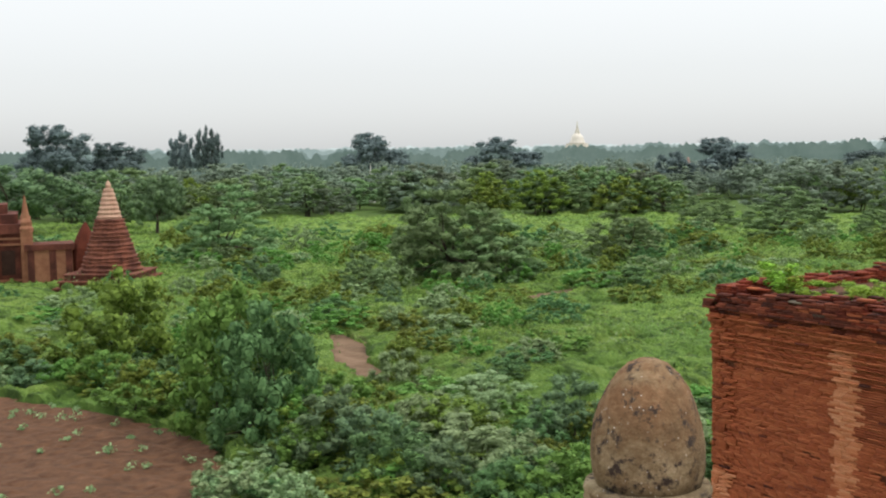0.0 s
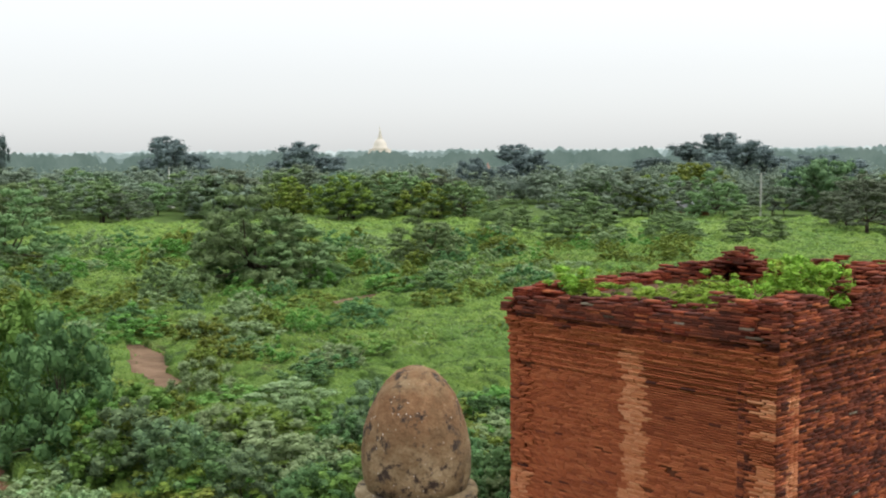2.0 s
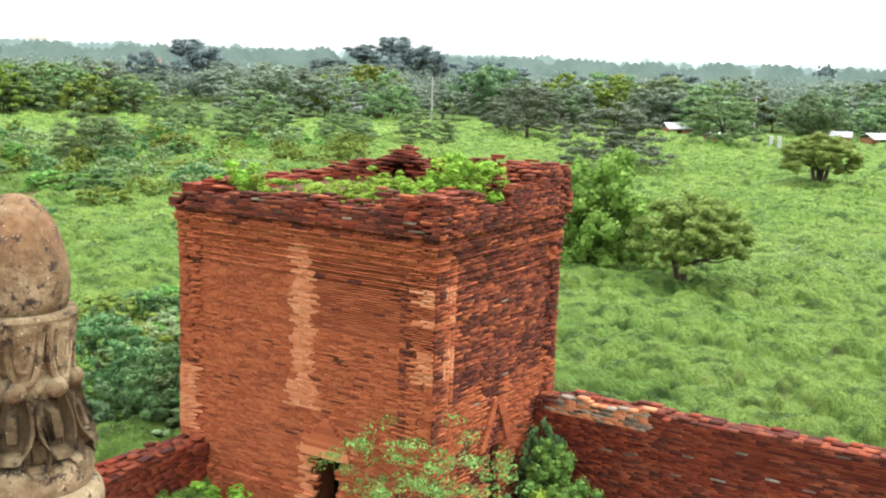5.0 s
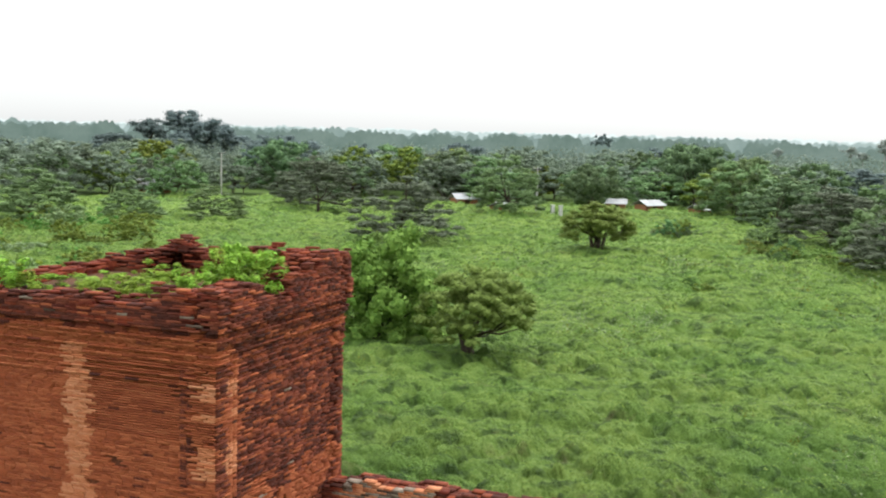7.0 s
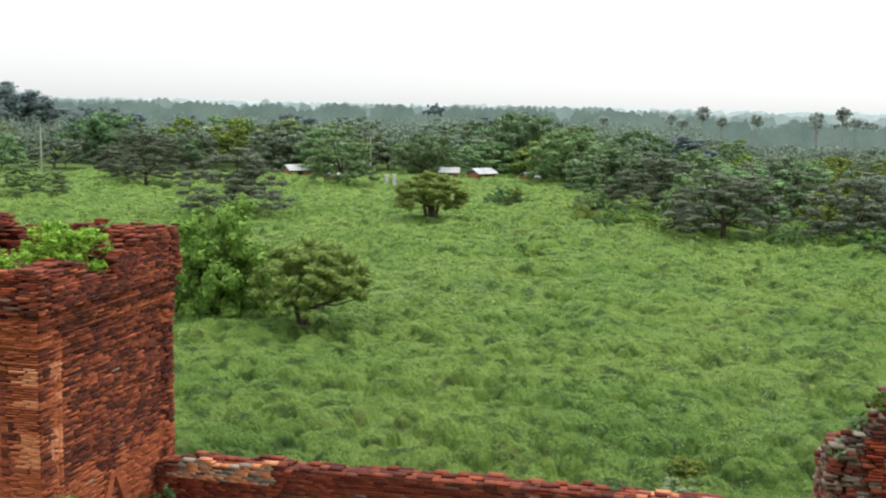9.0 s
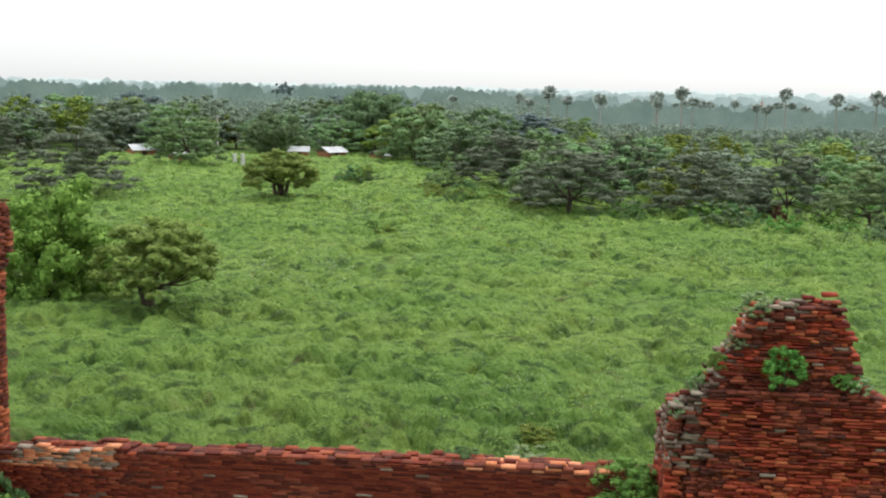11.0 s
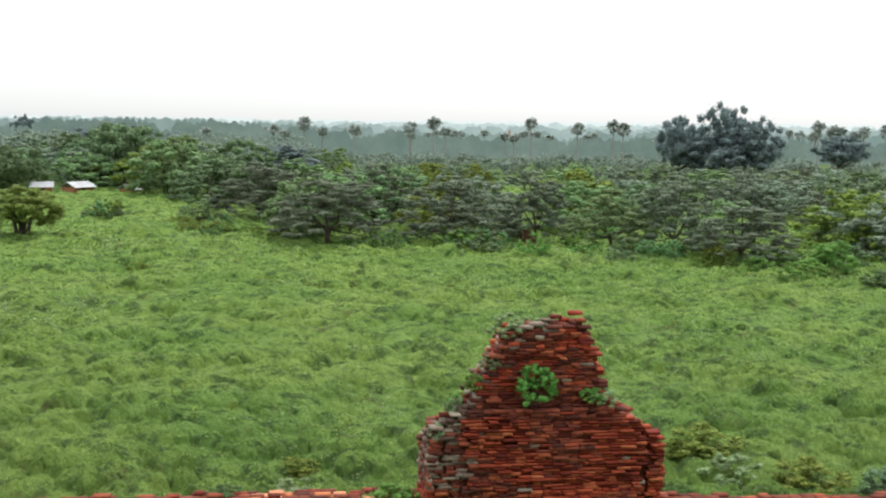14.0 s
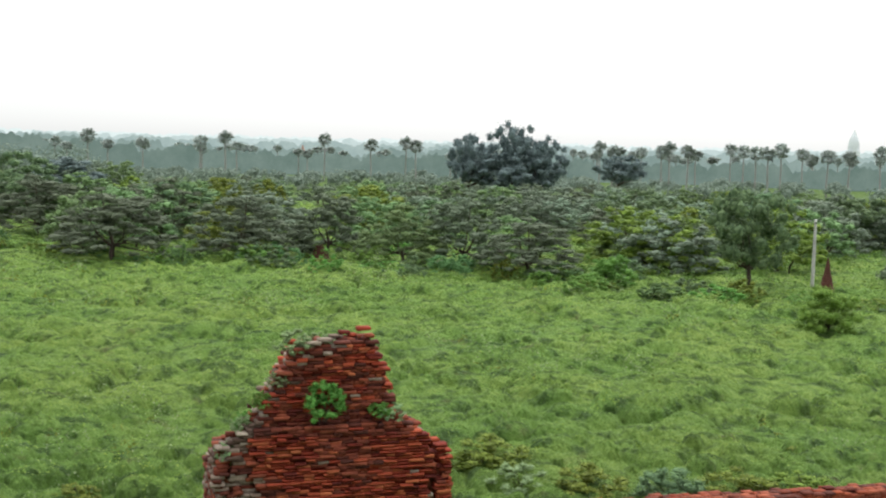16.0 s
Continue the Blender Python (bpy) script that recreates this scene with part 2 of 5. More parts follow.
def weed_cover_material():
    """Close low weeds: fine leaf grain, each plant its own green with darks painted for shaded gaps, lusher and poorer
    stretches, some dry.
    """
    m, n, l, b = material("weed_cover")
    fine = noise_tex(n, l, 15, 5, 0.8)
    col = ramp(n, l, noise_tex(n, l, 1.1, 3, 0.55), [(0.37, (0.062, 0.112, 0.023)), (0.49, (0.152, 0.248, 0.051)), (0.66, (0.206, 0.312, 0.070))])
    col = mix(n, l, 0.75, col, ramp(n, l, fine, [(0.34, (0.45, 0.50, 0.45)), (0.5, (0.88, 0.90, 0.86)), (0.66, (1.15, 1.14, 1.1))]), 'MULTIPLY')
    col = mix(n, l, 0.6, col, ramp(n, l, noise_tex(n, l, 0.12, 4, 0.6), [(0.38, (0.62, 0.78, 0.62)), (0.62, (1.15, 1.06, 0.95))]), 'MULTIPLY')
    col = mix(n, l, ramp(n, l, noise_tex(n, l, 0.45, 5, 0.7), [(0.60, (0, 0, 0)), (0.72, (0.6, 0.6, 0.6))]), col, (0.150, 0.130, 0.060))
    l.new(col, b.inputs["Base Color"])
    b.inputs["Roughness"].default_value = 0.85
    b.inputs["Specular IOR Level"].default_value = 0.2
    bump(n, l, b, fine, 1.0, 0.16)
    return m


WEED_COVER = weed_cover_material()


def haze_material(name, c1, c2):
    """Plain far backdrop, its bright haze painted into a glowing colour."""
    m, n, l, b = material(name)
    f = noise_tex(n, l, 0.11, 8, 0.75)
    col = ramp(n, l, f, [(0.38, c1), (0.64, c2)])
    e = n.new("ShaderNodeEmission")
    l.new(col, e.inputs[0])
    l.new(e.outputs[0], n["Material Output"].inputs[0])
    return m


# ---- helpers for meshes ----
def link_mesh(name, mesh, mat, parent=None, label="", kind=""):
    ob = new(name, mesh)
    if mat is not None and not mesh.materials:
        for x in (mat if isinstance(mat, (list, tuple)) else (mat,)):
            mesh.materials.append(x)
    if parent is not None:
        ob.parent = parent
    return tagged(ob, label=label, kind=kind)


def part(name, bm, mat, parent, label="", smooth=False):
    mesh = bpy.data.meshes.new(name)
    bm.to_mesh(mesh)
    bm.free()
    if smooth:
        mesh.polygons.foreach_set("use_smooth", [True] * len(mesh.polygons))
    return link_mesh(name, mesh, mat, parent, label)


def thing(name, m, label, category, group="", kind=""):
    ob = new(name)
    ob.empty_display_size = 0.3
    ob.matrix_basis = m
    return tagged(ob, label, category, group, kind)


def quads_mesh(name, verts, mat_index=None, per=3):
    """A mesh of separate faces: verts is (n, per, 3)."""
    v = np.ascontiguousarray(verts, dtype=np.float32).reshape(-1, 3)
    n = len(v) // per
    me = bpy.data.meshes.new(name)
    me.vertices.add(len(v))
    me.vertices.foreach_set("co", v.ravel())
    me.loops.add(len(v))
    me.loops.foreach_set("vertex_index", np.arange(len(v), dtype=np.int32))
    me.polygons.add(n)
    me.polygons.foreach_set("loop_start", np.arange(0, len(v), per, dtype=np.int32))
    if mat_index is not None:
        me.polygons.foreach_set("material_index", np.asarray(mat_index, dtype=np.int32))
    me.update(calc_edges=True)
    return me


CORNERS = np.array([[x, y, z] for z in (-1, 1) for y in (-1, 1) for x in (-1, 1)], float) / 2
BOX_FACES = np.array([[0, 2, 3, 1], [4, 5, 7, 6], [0, 1, 5, 4], [2, 6, 7, 3], [1, 3, 7, 5], [0, 4, 6, 2]])


def boxes_mesh(name, centres, axes, sizes, mat_index=None, rng=None, wear=0.0):
    """One mesh of many boxes. axes: three unit columns shared by all; sizes (n, 3)."""
    n = len(centres)
    loc = CORNERS[None] * np.asarray(sizes)[:, None]
    if rng is not None and wear:
        loc = loc + rng.uniform(-wear, wear, loc.shape)
    v = np.asarray(centres)[:, None] + loc @ np.asarray(axes).T
    faces = (BOX_FACES[None] + 8 * np.arange(n)[:, None, None]).reshape(-1, 4)
    me = bpy.data.meshes.new(name)
    me.vertices.add(8 * n)
    me.vertices.foreach_set("co", v.astype(np.float32).ravel())
    me.loops.add(faces.size)
    me.loops.foreach_set("vertex_index", faces.ravel().astype(np.int32))
    me.polygons.add(len(faces))
    me.polygons.foreach_set("loop_start", np.arange(0, faces.size, 4, dtype=np.int32))
    if mat_index is not None:
        me.polygons.foreach_set("material_index", np.repeat(np.asarray(mat_index, dtype=np.int32), 6))
    me.update(calc_edges=True)
    return me


def box_bm(x0, x1, y0, y1, z0, z1, bm=None):
    bm = bm or bmesh.new()
    vs = [bm.verts.new((x, y, z)) for z in (z0, z1) for y in (y0, y1) for x in (x0, x1)]
    for f in BOX_FACES:
        bm.faces.new([vs[i] for i in f])
    return bm


def lathe(profile, seg=40, wave=None):
    """A turned body from (radius, height) pairs; wave(angle, row) scales the radius."""
    bm = bmesh.new()
    rows = []
    for k, (r, z) in enumerate(profile):
        rows.append([bm.verts.new((r * (wave(2 * math.pi * i / seg, k) if wave else 1) * math.cos(2 * math.pi * i / seg),
                                   r * (wave(2 * math.pi * i / seg, k) if wave else 1) * math.sin(2 * math.pi * i / seg), z)) for i in range(seg)])
    for a, b in zip(rows, rows[1:]):
        for i in range(seg):
            bm.faces.new((a[i], a[(i + 1) % seg], b[(i + 1) % seg], b[i]))
    bm.faces.new(rows[0][::-1])
    bm.faces.new(rows[-1])
    return bm


def tube(bm, pts, r0, r1, seg=7):
    """A tapering limb along pts."""
    rings = []
    for k, p in enumerate(pts):
        d = (Vector(pts[min(k + 1, len(pts) - 1)]) - Vector(pts[max(k - 1, 0)])).normalized()
        q = d.to_track_quat("Z", "Y")
        r = r0 + (r1 - r0) * k / (len(pts) - 1)
        rings.append([bm.verts.new(Vector(p) + q @ Vector((r * math.cos(2 * math.pi * i / seg), r * math.sin(2 * math.pi * i / seg), 0))) for i in range(seg)])
    for a, b in zip(rings, rings[1:]):
        for i in range(seg):
            bm.faces.new((a[i], a[(i + 1) % seg], b[(i + 1) % seg], b[i]))
    return bm


# ---- ground ----
TOWER_AT = (1.087, 22.234)          # nearest corner of the brick gatehouse
TOWER_TURN = 54.45
BASE = pose(TOWER_AT[0], TOWER_AT[1], 0, 0, 0, TOWER_TURN)
CT, ST = math.cos(radians(TOWER_TURN)), math.sin(radians(TOWER_TURN))
COURT = -0.75                       # the court inside the wall lies lower


def to_local(x, y):
    dx, dy = x - TOWER_AT[0], y - TOWER_AT[1]
    return dx * CT + dy * ST, -dx * ST + dy * CT


def wobble(x, y):
    return 0.10 * np.sin(0.21 * x + 1.3 * np.sin(0.13 * y)) + 0.07 * np.sin(0.43 * y + 0.9 * np.sin(0.31 * x)) + 0.04 * np.sin(1.1 * x + 0.8 * y)


def ground_z(x, y):
    x, y = np.asarray(x, float), np.asarray(y, float)
    lx, ly = to_local(x, y)
    depth = np.clip((5.0 - lx) / 0.4, 0, 1) * np.clip((6.3 - ly) / 0.4, 0, 1)
    return depth * COURT + (1 - depth) * wobble(x, y) * np.clip((np.hypot(x, y) - 20) / 20, 0, 1)


def build_ground():
    ang = 400
    radii = np.concatenate([np.arange(1, 60, 0.7), np.geomspace(60, 400, 50), np.geomspace(430, 4500, 24)])
    a = np.linspace(0, 2 * np.pi, ang, endpoint=False)
    x, y = radii[:, None] * np.cos(a), radii[:, None] * np.sin(a)
    v = np.stack([x, y, ground_z(x, y)], -1).reshape(-1, 3)
    v = np.vstack([v, [[0, 0, COURT]]])
    faces = []
    for k in range(len(radii) - 1):
        i = np.arange(ang)
        j = (i + 1) % ang
        faces.append(np.stack([k * ang + i, (k + 1) * ang + i, (k + 1) * ang + j, k * ang + j], 1))
    faces = np.concatenate(faces).tolist() + [[len(v) - 1, i, (i + 1) % ang] for i in range(ang)]
    me = bpy.data.meshes.new("ground")
    me.from_pydata(v.tolist(), [], faces)
    me.polygons.foreach_set("use_smooth", [True] * len(me.polygons))
    tagged(link_mesh("ground", me, GRASS), "flat green grassland with low weeds, reaching the horizon", "ground", kind="structure")


build_ground()


def inside(poly, x, y):
    hit = np.zeros(np.shape(x), bool)
    for (x0, y0), (x1, y1) in zip(poly, poly[1:] + poly[:1]):
        hit ^= ((y0 > y) != (y1 > y)) & (x < (x1 - x0) * (y - y0) / (y1 - y0 + 1e-9) + x0)
    return hit


FIELD = [(-58, 37), (-46, 36.5), (-36, 35.3), (-29, 34.2), (-24.5, 32.8), (-21.2, 30.6), (-18.6, 27.2), (-17, 22), (-20, 14), (-58, 14)]


def build_patch(name, poly, mat, lift, rough, step, label, seed):
    """A sheet of bare earth that follows the ground."""
    xs, ys = np.array([p[0] for p in poly]), np.array([p[1] for p in poly])
    gx, gy = np.arange(xs.min(), xs.max(), step), np.arange(ys.min(), ys.max(), step)
    x, y = np.meshgrid(gx, gy, indexing="ij")
    rng = np.random.default_rng(seed)
    x, y = x + rng.uniform(-0.2, 0.2, x.shape) * step, y + rng.uniform(-0.2, 0.2, x.shape) * step
    keep = inside(poly, x, y)
    z = ground_z(x, y) + lift + rng.uniform(0, rough, x.shape) + 0.5 * rough * np.sin(5.2 * (0.35 * x + y))
    idx = np.full(x.shape, -1)
    idx[keep] = np.arange(keep.sum())
    f = np.stack([idx[:-1, :-1], idx[1:, :-1], idx[1:, 1:], idx[:-1, 1:]], -1).reshape(-1, 4)
    f = f[(f >= 0).all(1)]
    me = bpy.data.meshes.new(name)
    me.from_pydata(np.stack([x, y, z], -1)[keep].tolist(), [], f.tolist())
    tagged(link_mesh(name, me, mat), label, "bare soil", kind="structure")


build_patch("ploughed_field", FIELD, EARTH, 0.05, 0.09, 0.35, "bare reddish-brown ploughed field with sparse seedlings", 3)


def ribbon(points, widths):
    left, right = [], []
    for k, (x, y) in enumerate(points):
        x0, y0 = points[max(k - 1, 0)]
        x1, y1 = points[min(k + 1, len(points) - 1)]
        d = math.hypot(x1 - x0, y1 - y0)
        nx, ny = -(y1 - y0) / d * widths[k], (x1 - x0) / d * widths[k]
        left.append((x + nx, y + ny))
        right.append((x - nx, y - ny))
    return left + right[::-1]


PATH_NEAR = ribbon([(-29.5, 53.5), (-26.5, 49.5), (-24.6, 46.0), (-21.0, 43.0), (-17.5, 41.0), (-14, 39.6)], [0.9, 1.5, 1.4, 0.7, 0.5, 0.4])
PATH_FAR = ribbon([(-33, 66.5), (-28.5, 67.5), (-25, 70), (-23, 73), (-21.8, 77)], [0.3, 0.4, 0.7, 0.8, 0.4])
PATH_NEAR_KEEP = ribbon([(-29.5, 53.5), (-26.5, 49.5), (-24.6, 46.0), (-21.0, 43.0), (-17.5, 41.0), (-14, 39.6)], [0.3, 0.75, 0.7, 0.3, 0.2, 0.1])
build_patch("footpath", PATH_NEAR, PATH, 0.07, 0.03, 0.3, "trodden red earth footpath between shrubs", 4)
build_patch("footpath", PATH_FAR, PATH, 0.09, 0.03, 0.3, "pale trodden earth track in the scrub", 5)


# ---- brickwork ----
def brick_stack(rng, length, thick, top, brick=(0.32, 0.16, 0.053), z0=0.0, out=None, skip=None, tone=None, ragged=0.0, wear=0.0035, spread=(0.72, 1.18), odd=0.02):
    """Bricks of a wall: u along it, d into it, z up; the front row whole, the rows behind where they show on top or at the ends."""
    bl, bd, bh = brick
    c, s, m = [], [], []
    rows = max(1, int(round(thick / bd)))
    zmax = max(top(u, d) for u in np.linspace(0, length, 60) for d in (0, thick * 0.5, thick)) + 0.2
    for k in range(int((zmax - z0) / bh)):
        z = z0 + (k + 0.5) * bh
        for j in range(rows):
            d = (j + 0.5) * bd
            u = -bl * (0.5 * ((k + j) % 2)) + rng.uniform(-0.04, 0.04)
            while u < length:
                ln = bl * rng.uniform(*spread)
                a, b = max(u, 0), min(u + ln, length)
                u += ln
                if b - a < 0.05:
                    continue
                mid = (a + b) / 2
                high = top(mid, d) + rng.uniform(-ragged, ragged)
                if z > high or (skip and skip(mid, z)):
                    continue
                if j > 0 and z + 4 * bh < high and 0.3 < mid < length - 0.3:
                    continue
                push = (out(mid, z) if out else 0.0) if j == 0 else 0.0
                push += rng.normal(0, wear) + (rng.uniform(-0.06, 0.02) if rng.random() < odd else 0)
                side = 0.0
                if out and (mid < 0.3 or mid > length - 0.3):
                    side = out(mid, z) * (-1 if mid < 0.3 else 1)
                c.append((mid + side * 0.8, d - push, z))
                s.append((b - a - rng.uniform(0.002, 0.010), bd + 0.02, bh - rng.uniform(0.003, 0.008)))
                m.append(tone(mid, z, d, rng) if tone else 0)
    return np.array(c), np.array(s), np.array(m)


UNIT_BRICK = boxes_mesh("brick", [(0, 0, 0)], np.eye(3), [(1, 1, 1)], rng=np.random.default_rng(8), wear=0.022)


def lay_bricks(parent, origin, u, d, data, mats, pick, piece_mat, count=300, chip=0.004):
    """Bricks of one wall under parent: those that pick() names as single pieces, the rest in one mesh."""
    c, s, m = data
    axes = np.array([u, d, (0, 0, 1)], float).T
    chosen = np.zeros(len(c), bool)
    if pick is not None:
        chosen = np.array([pick(*p) for p in c]) & (m == 0)
        chosen[np.flatnonzero(chosen)[count:]] = False
    place = np.asarray(origin) + c @ axes.T
    rng = np.random.default_rng(len(c))
    rest = boxes_mesh("brickwork", place[~chosen], axes, s[~chosen], m[~chosen], rng, chip)
    link_mesh("brickwork", rest, mats, parent, kind="stuff")
    turn = Matrix(axes.tolist()).to_4x4()
    if chosen.any():
        own = UNIT_BRICK.copy()
        own.materials.append(piece_mat)
        for p, q in zip(place[chosen], s[chosen]):
            ob = new("brick", own)
            ob.parent = parent
            ob.matrix_basis = Matrix.Translation(p.tolist()) @ turn @ Matrix.Diagonal((*q.tolist(), 1))


def wave_noise(x, y, seed=0.0):
    return noise.noise(Vector((x, y, seed)))


BRICKS = [BRICK, BRICK_PALE, BRICK_DARK, BRICK_GREY, BRICK_RED]
TW, TV = 7.05, 5.65                 # the gatehouse: lengths of its two seen faces


def build_gatehouse():
    tower = thing("gatehouse", BASE, "ruined square red brick gatehouse, weeds on its broken top", "gatehouse")
    rng = np.random.default_rng(11)

    def top_left(u, d):
        t = 6.72 + 0.10 * wave_noise(u * 1.7, 0.3) + 0.06 * wave_noise(u * 6, 2.0)
        if u < 1.3:
            t += 0.38 * (1 - d / 1.6)
        if u > 6.2:
            t -= 0.22
        return t - 0.10 * d

    def top_right(u, d):
        t = 7.15 + 0.16 * wave_noise(u * 2.3, 7.0) + 0.05 * wave_noise(u * 7, 4.0)
        if 1.5 < u < 2.7:
            t -= 0.42 - 0.2 * abs(u - 2.1)
        if u > 4.0:
            t += 0.28
        if u < 0.9:
            t -= 0.1
        return t - 0.12 * d

    def top_back(u, d):
        return 7.32 + 0.40 * wave_noise(u * 1.3, 9.0) + 0.16 * wave_noise(u * 5, 3.0) - 0.25 * max(0, (u - 4.6)) - 0.1 * d

    def cornice(u, z):
        steps = 0.05 * min(1.0, max(0.0, (z - 4.9) / 1.2)) ** 1.6     # the wall flares towards the cornice
        if z > 5.72:
            steps += 0.04
        if z > 5.95:
            steps += 0.05
        if 6.1 < z < 6.26:
            steps -= 0.03
        if z > 6.26:
            steps += 0.09
        if z > 6.75:
            steps -= 0.05
        if 5.1 < z < 6.2 and int(z / 0.053) % 3 == 0:
            steps += 0.028
        return steps

    def out_left(u, z):
        edge = 0.05 if (u < 0.55 or u > TW - 0.55) and 0.4 < z < 5.7 else 0.0
        foot = 0.07 if z < 0.1 else 0.0
        return cornice(u, z) + edge + foot

    def out_right(u, z):
        edge = 0.05 if (u < 0.4 or u > TV - 0.45) and 0.4 < z < 5.7 else 0.0
        return cornice(u, z) + edge + (0.08 if z < 0.25 else 0.0) + 0.012 * wave_noise(u * 3, z * 3)

    strip = [(5.75, 3.20, 3.66), (4.60, 3.04, 3.74), (3.45, 3.16, 3.62), (2.55, 3.02, 3.72), (2.05, 2.92, 3.84)]

    def tone_left(u, z, d, r):
        j = 0.13 * wave_noise(z * 2.4, u * 1.2) + r.uniform(-0.025, 0.025)
        for (za, a0, a1), (zb, b0, b1) in zip(strip, strip[1:]):
            if zb < z <= za:
                k = (za - z) / (za - zb)
                if a0 + (b0 - a0) * k + j < u < a1 + (b1 - a1) * k + j:
                    return 1
        if (u < 0.42 + j and (4.8 < z < 5.2 or 4.4 < z < 4.55 or 3.2 < z < 3.85)) or (u > TW - 0.5 + j and 0.9 < z < 2.5):
            return 1
        if z < 1.35 and (3.08 < u < 3.42 + j or (1.95 < u < 3.42 and z > 1.04)):
            return 1
        if z > 6.12 + 0.22 * wave_noise(u * 1.4, 2.0, 12.0):
            n = wave_noise(u * 1.1, z * 1.6, 5.0) + 0.4 * wave_noise(u * 3.1, z * 3.0, 6.0)
            if n > -0.4 and r.random() < 0.88:
                return 2
            if r.random() < 0.05:
                return 3
            return 4 if r.random() < 0.8 else 0
        return 2 if r.random() < 0.015 else 0

    def tone_right(u, z, d, r):
        n = wave_noise(u * 0.9, z * 0.8, 3.0) + 0.5 * wave_noise(u * 3, z * 3.5, 1.0)
        bias = 0.46 if 2.8 < z < 5.6 else (0.55 if z > 5.9 else 0.05)
        if n + bias > 0.06 and r.random() < 0.86:
            return 2
        if z > 6.3 and r.random() < 0.5:
            return 4
        return 3 if r.random() < 0.012 else 0

    holes = [(0.77, 4.92, 0.13), (2.43, 3.28, 0.16), (4.30, 3.42, 0.11), (6.62, 5.0, 0.13), (3.0, 2.75, 0.09), (1.7, 4.1, 0.07), (5.4, 2.2, 0.07), (0.9, 2.1, 0.08), (2.0, 1.75, 0.07)]

    def gap_left(u, z):
        if 2.33 < u < 3.06 and z < 1.04:
            return True
        return any(abs(u - a) < r + 0.03 and abs(z - b) < r * 0.62 for a, b, r in holes)

    def gap_right(u, z):
        return 2.48 < u < 3.12 and z < 1.12

    left = brick_stack(rng, TW, 0.75, top_left, out=out_left, skip=gap_left, tone=tone_left, ragged=0.12, z0=COURT - 0.05)
    lay_bricks(tower, (0, 0, 0), (0, 1, 0), (1, 0, 0), left, BRICKS, lambda u, d, z: d < 0.1 and 3.9 < z < 5.7 and u < 3.1, BRICK_ONE)
    right = brick_stack(rng, TV, 0.75, top_right, out=out_right, skip=gap_right, tone=tone_right, ragged=0.09, z0=COURT - 0.05, wear=0.009, odd=0.05)
    lay_bricks(tower, (0.02, 0, 0), (1, 0, 0), (0, 1, 0), right, BRICKS, None, None)
    far_a = brick_stack(rng, TW, 0.75, top_back, z0=6.2, tone=lambda u, z, d, r: 2 if r.random() < 0.5 else 4, ragged=0.16)
    lay_bricks(tower, (TV, 0, 0), (0, 1, 0), (-1, 0, 0), far_a, BRICKS, None, None)
    far_b = brick_stack(rng, TV, 0.75, lambda u, d: 6.75 + 0.15 * wave_noise(u * 2, 21.0), z0=6.2, tone=lambda u, z, d, r: 4, ragged=0.1)
    lay_bricks(tower, (0, TW, 0), (1, 0, 0), (0, -1, 0), far_b, BRICKS, None, None)
    # mortar core of the walls, open at the doors, with the floor of the broken top
    c = 0.07
    zb = COURT - 0.3
    for box in ((c, 0.8, c, 2.33, zb, 6.5), (c, 0.8, 3.06, TW - c, zb, 6.5), (c, 0.8, 2.33, 3.06, 1.04, 6.5),
                (0.8, 2.48, c, 0.8, zb, 6.8), (3.12, TV - c, c, 0.8, zb, 6.8), (2.48, 3.12, c, 0.8, 1.12, 6.6),
                (TV - 0.8, TV - c, 0.8, TW - c, zb, 6.7), (0.8, TV - 0.8, TW - 0.8, TW - c, zb, 6.5)):
        part("wall_core", box_bm(*box), MORTAR, tower)
    part("roof_fill", box_bm(0.3, TV - 0.3, 0.3, TW - 0.3, 6.0, 6.58), EARTH, tower, "earth and rubble on the broken top")
    # stepped gablet over the door, and the recessed arch of the side door
    for nm, y0, y1, z0, z1, mat in (("lintel", 2.02, 3.34, 1.05, 1.25, BRICK_PALE),):
        part(nm, box_bm(-0.10, 0.05, y0, y1, z0, z1), mat, tower, "pale repaired brick lintel")
    bm = bmesh.new()
    for k in range(8):
        w = 0.62 - 0.075 * k
        box_bm(-0.09, 0.05, 2.66 - w, 2.66 + w, 1.25 + 0.085 * k, 1.335 + 0.085 * k, bm)
    part("gablet", bm, BRICK, tower, "stepped brick gablet over the doorway")
    for s in (-1, 1):
        for k in range(12):
            part("gablet_brick", box_bm(2.8 + s * (0.62 - 0.05 * k) - 0.12, 2.8 + s * (0.62 - 0.05 * k) + 0.12, -0.07, 0.05, 1.1 + 0.1 * k, 1.19 + 0.1 * k), BRICK_ONE, tower)
    return tower


build_gatehouse()


def wall_top(y):
    """Height of the enclosure wall along its run (y falls away from the gatehouse)."""
    return float(np.interp(-y, [0, 1, 6, 12, 16, 22, 27, 33, 42], [1.72, 1.95, 2.0, 2.02, 1.95, 1.58, 1.45, 1.30, 1.25]))


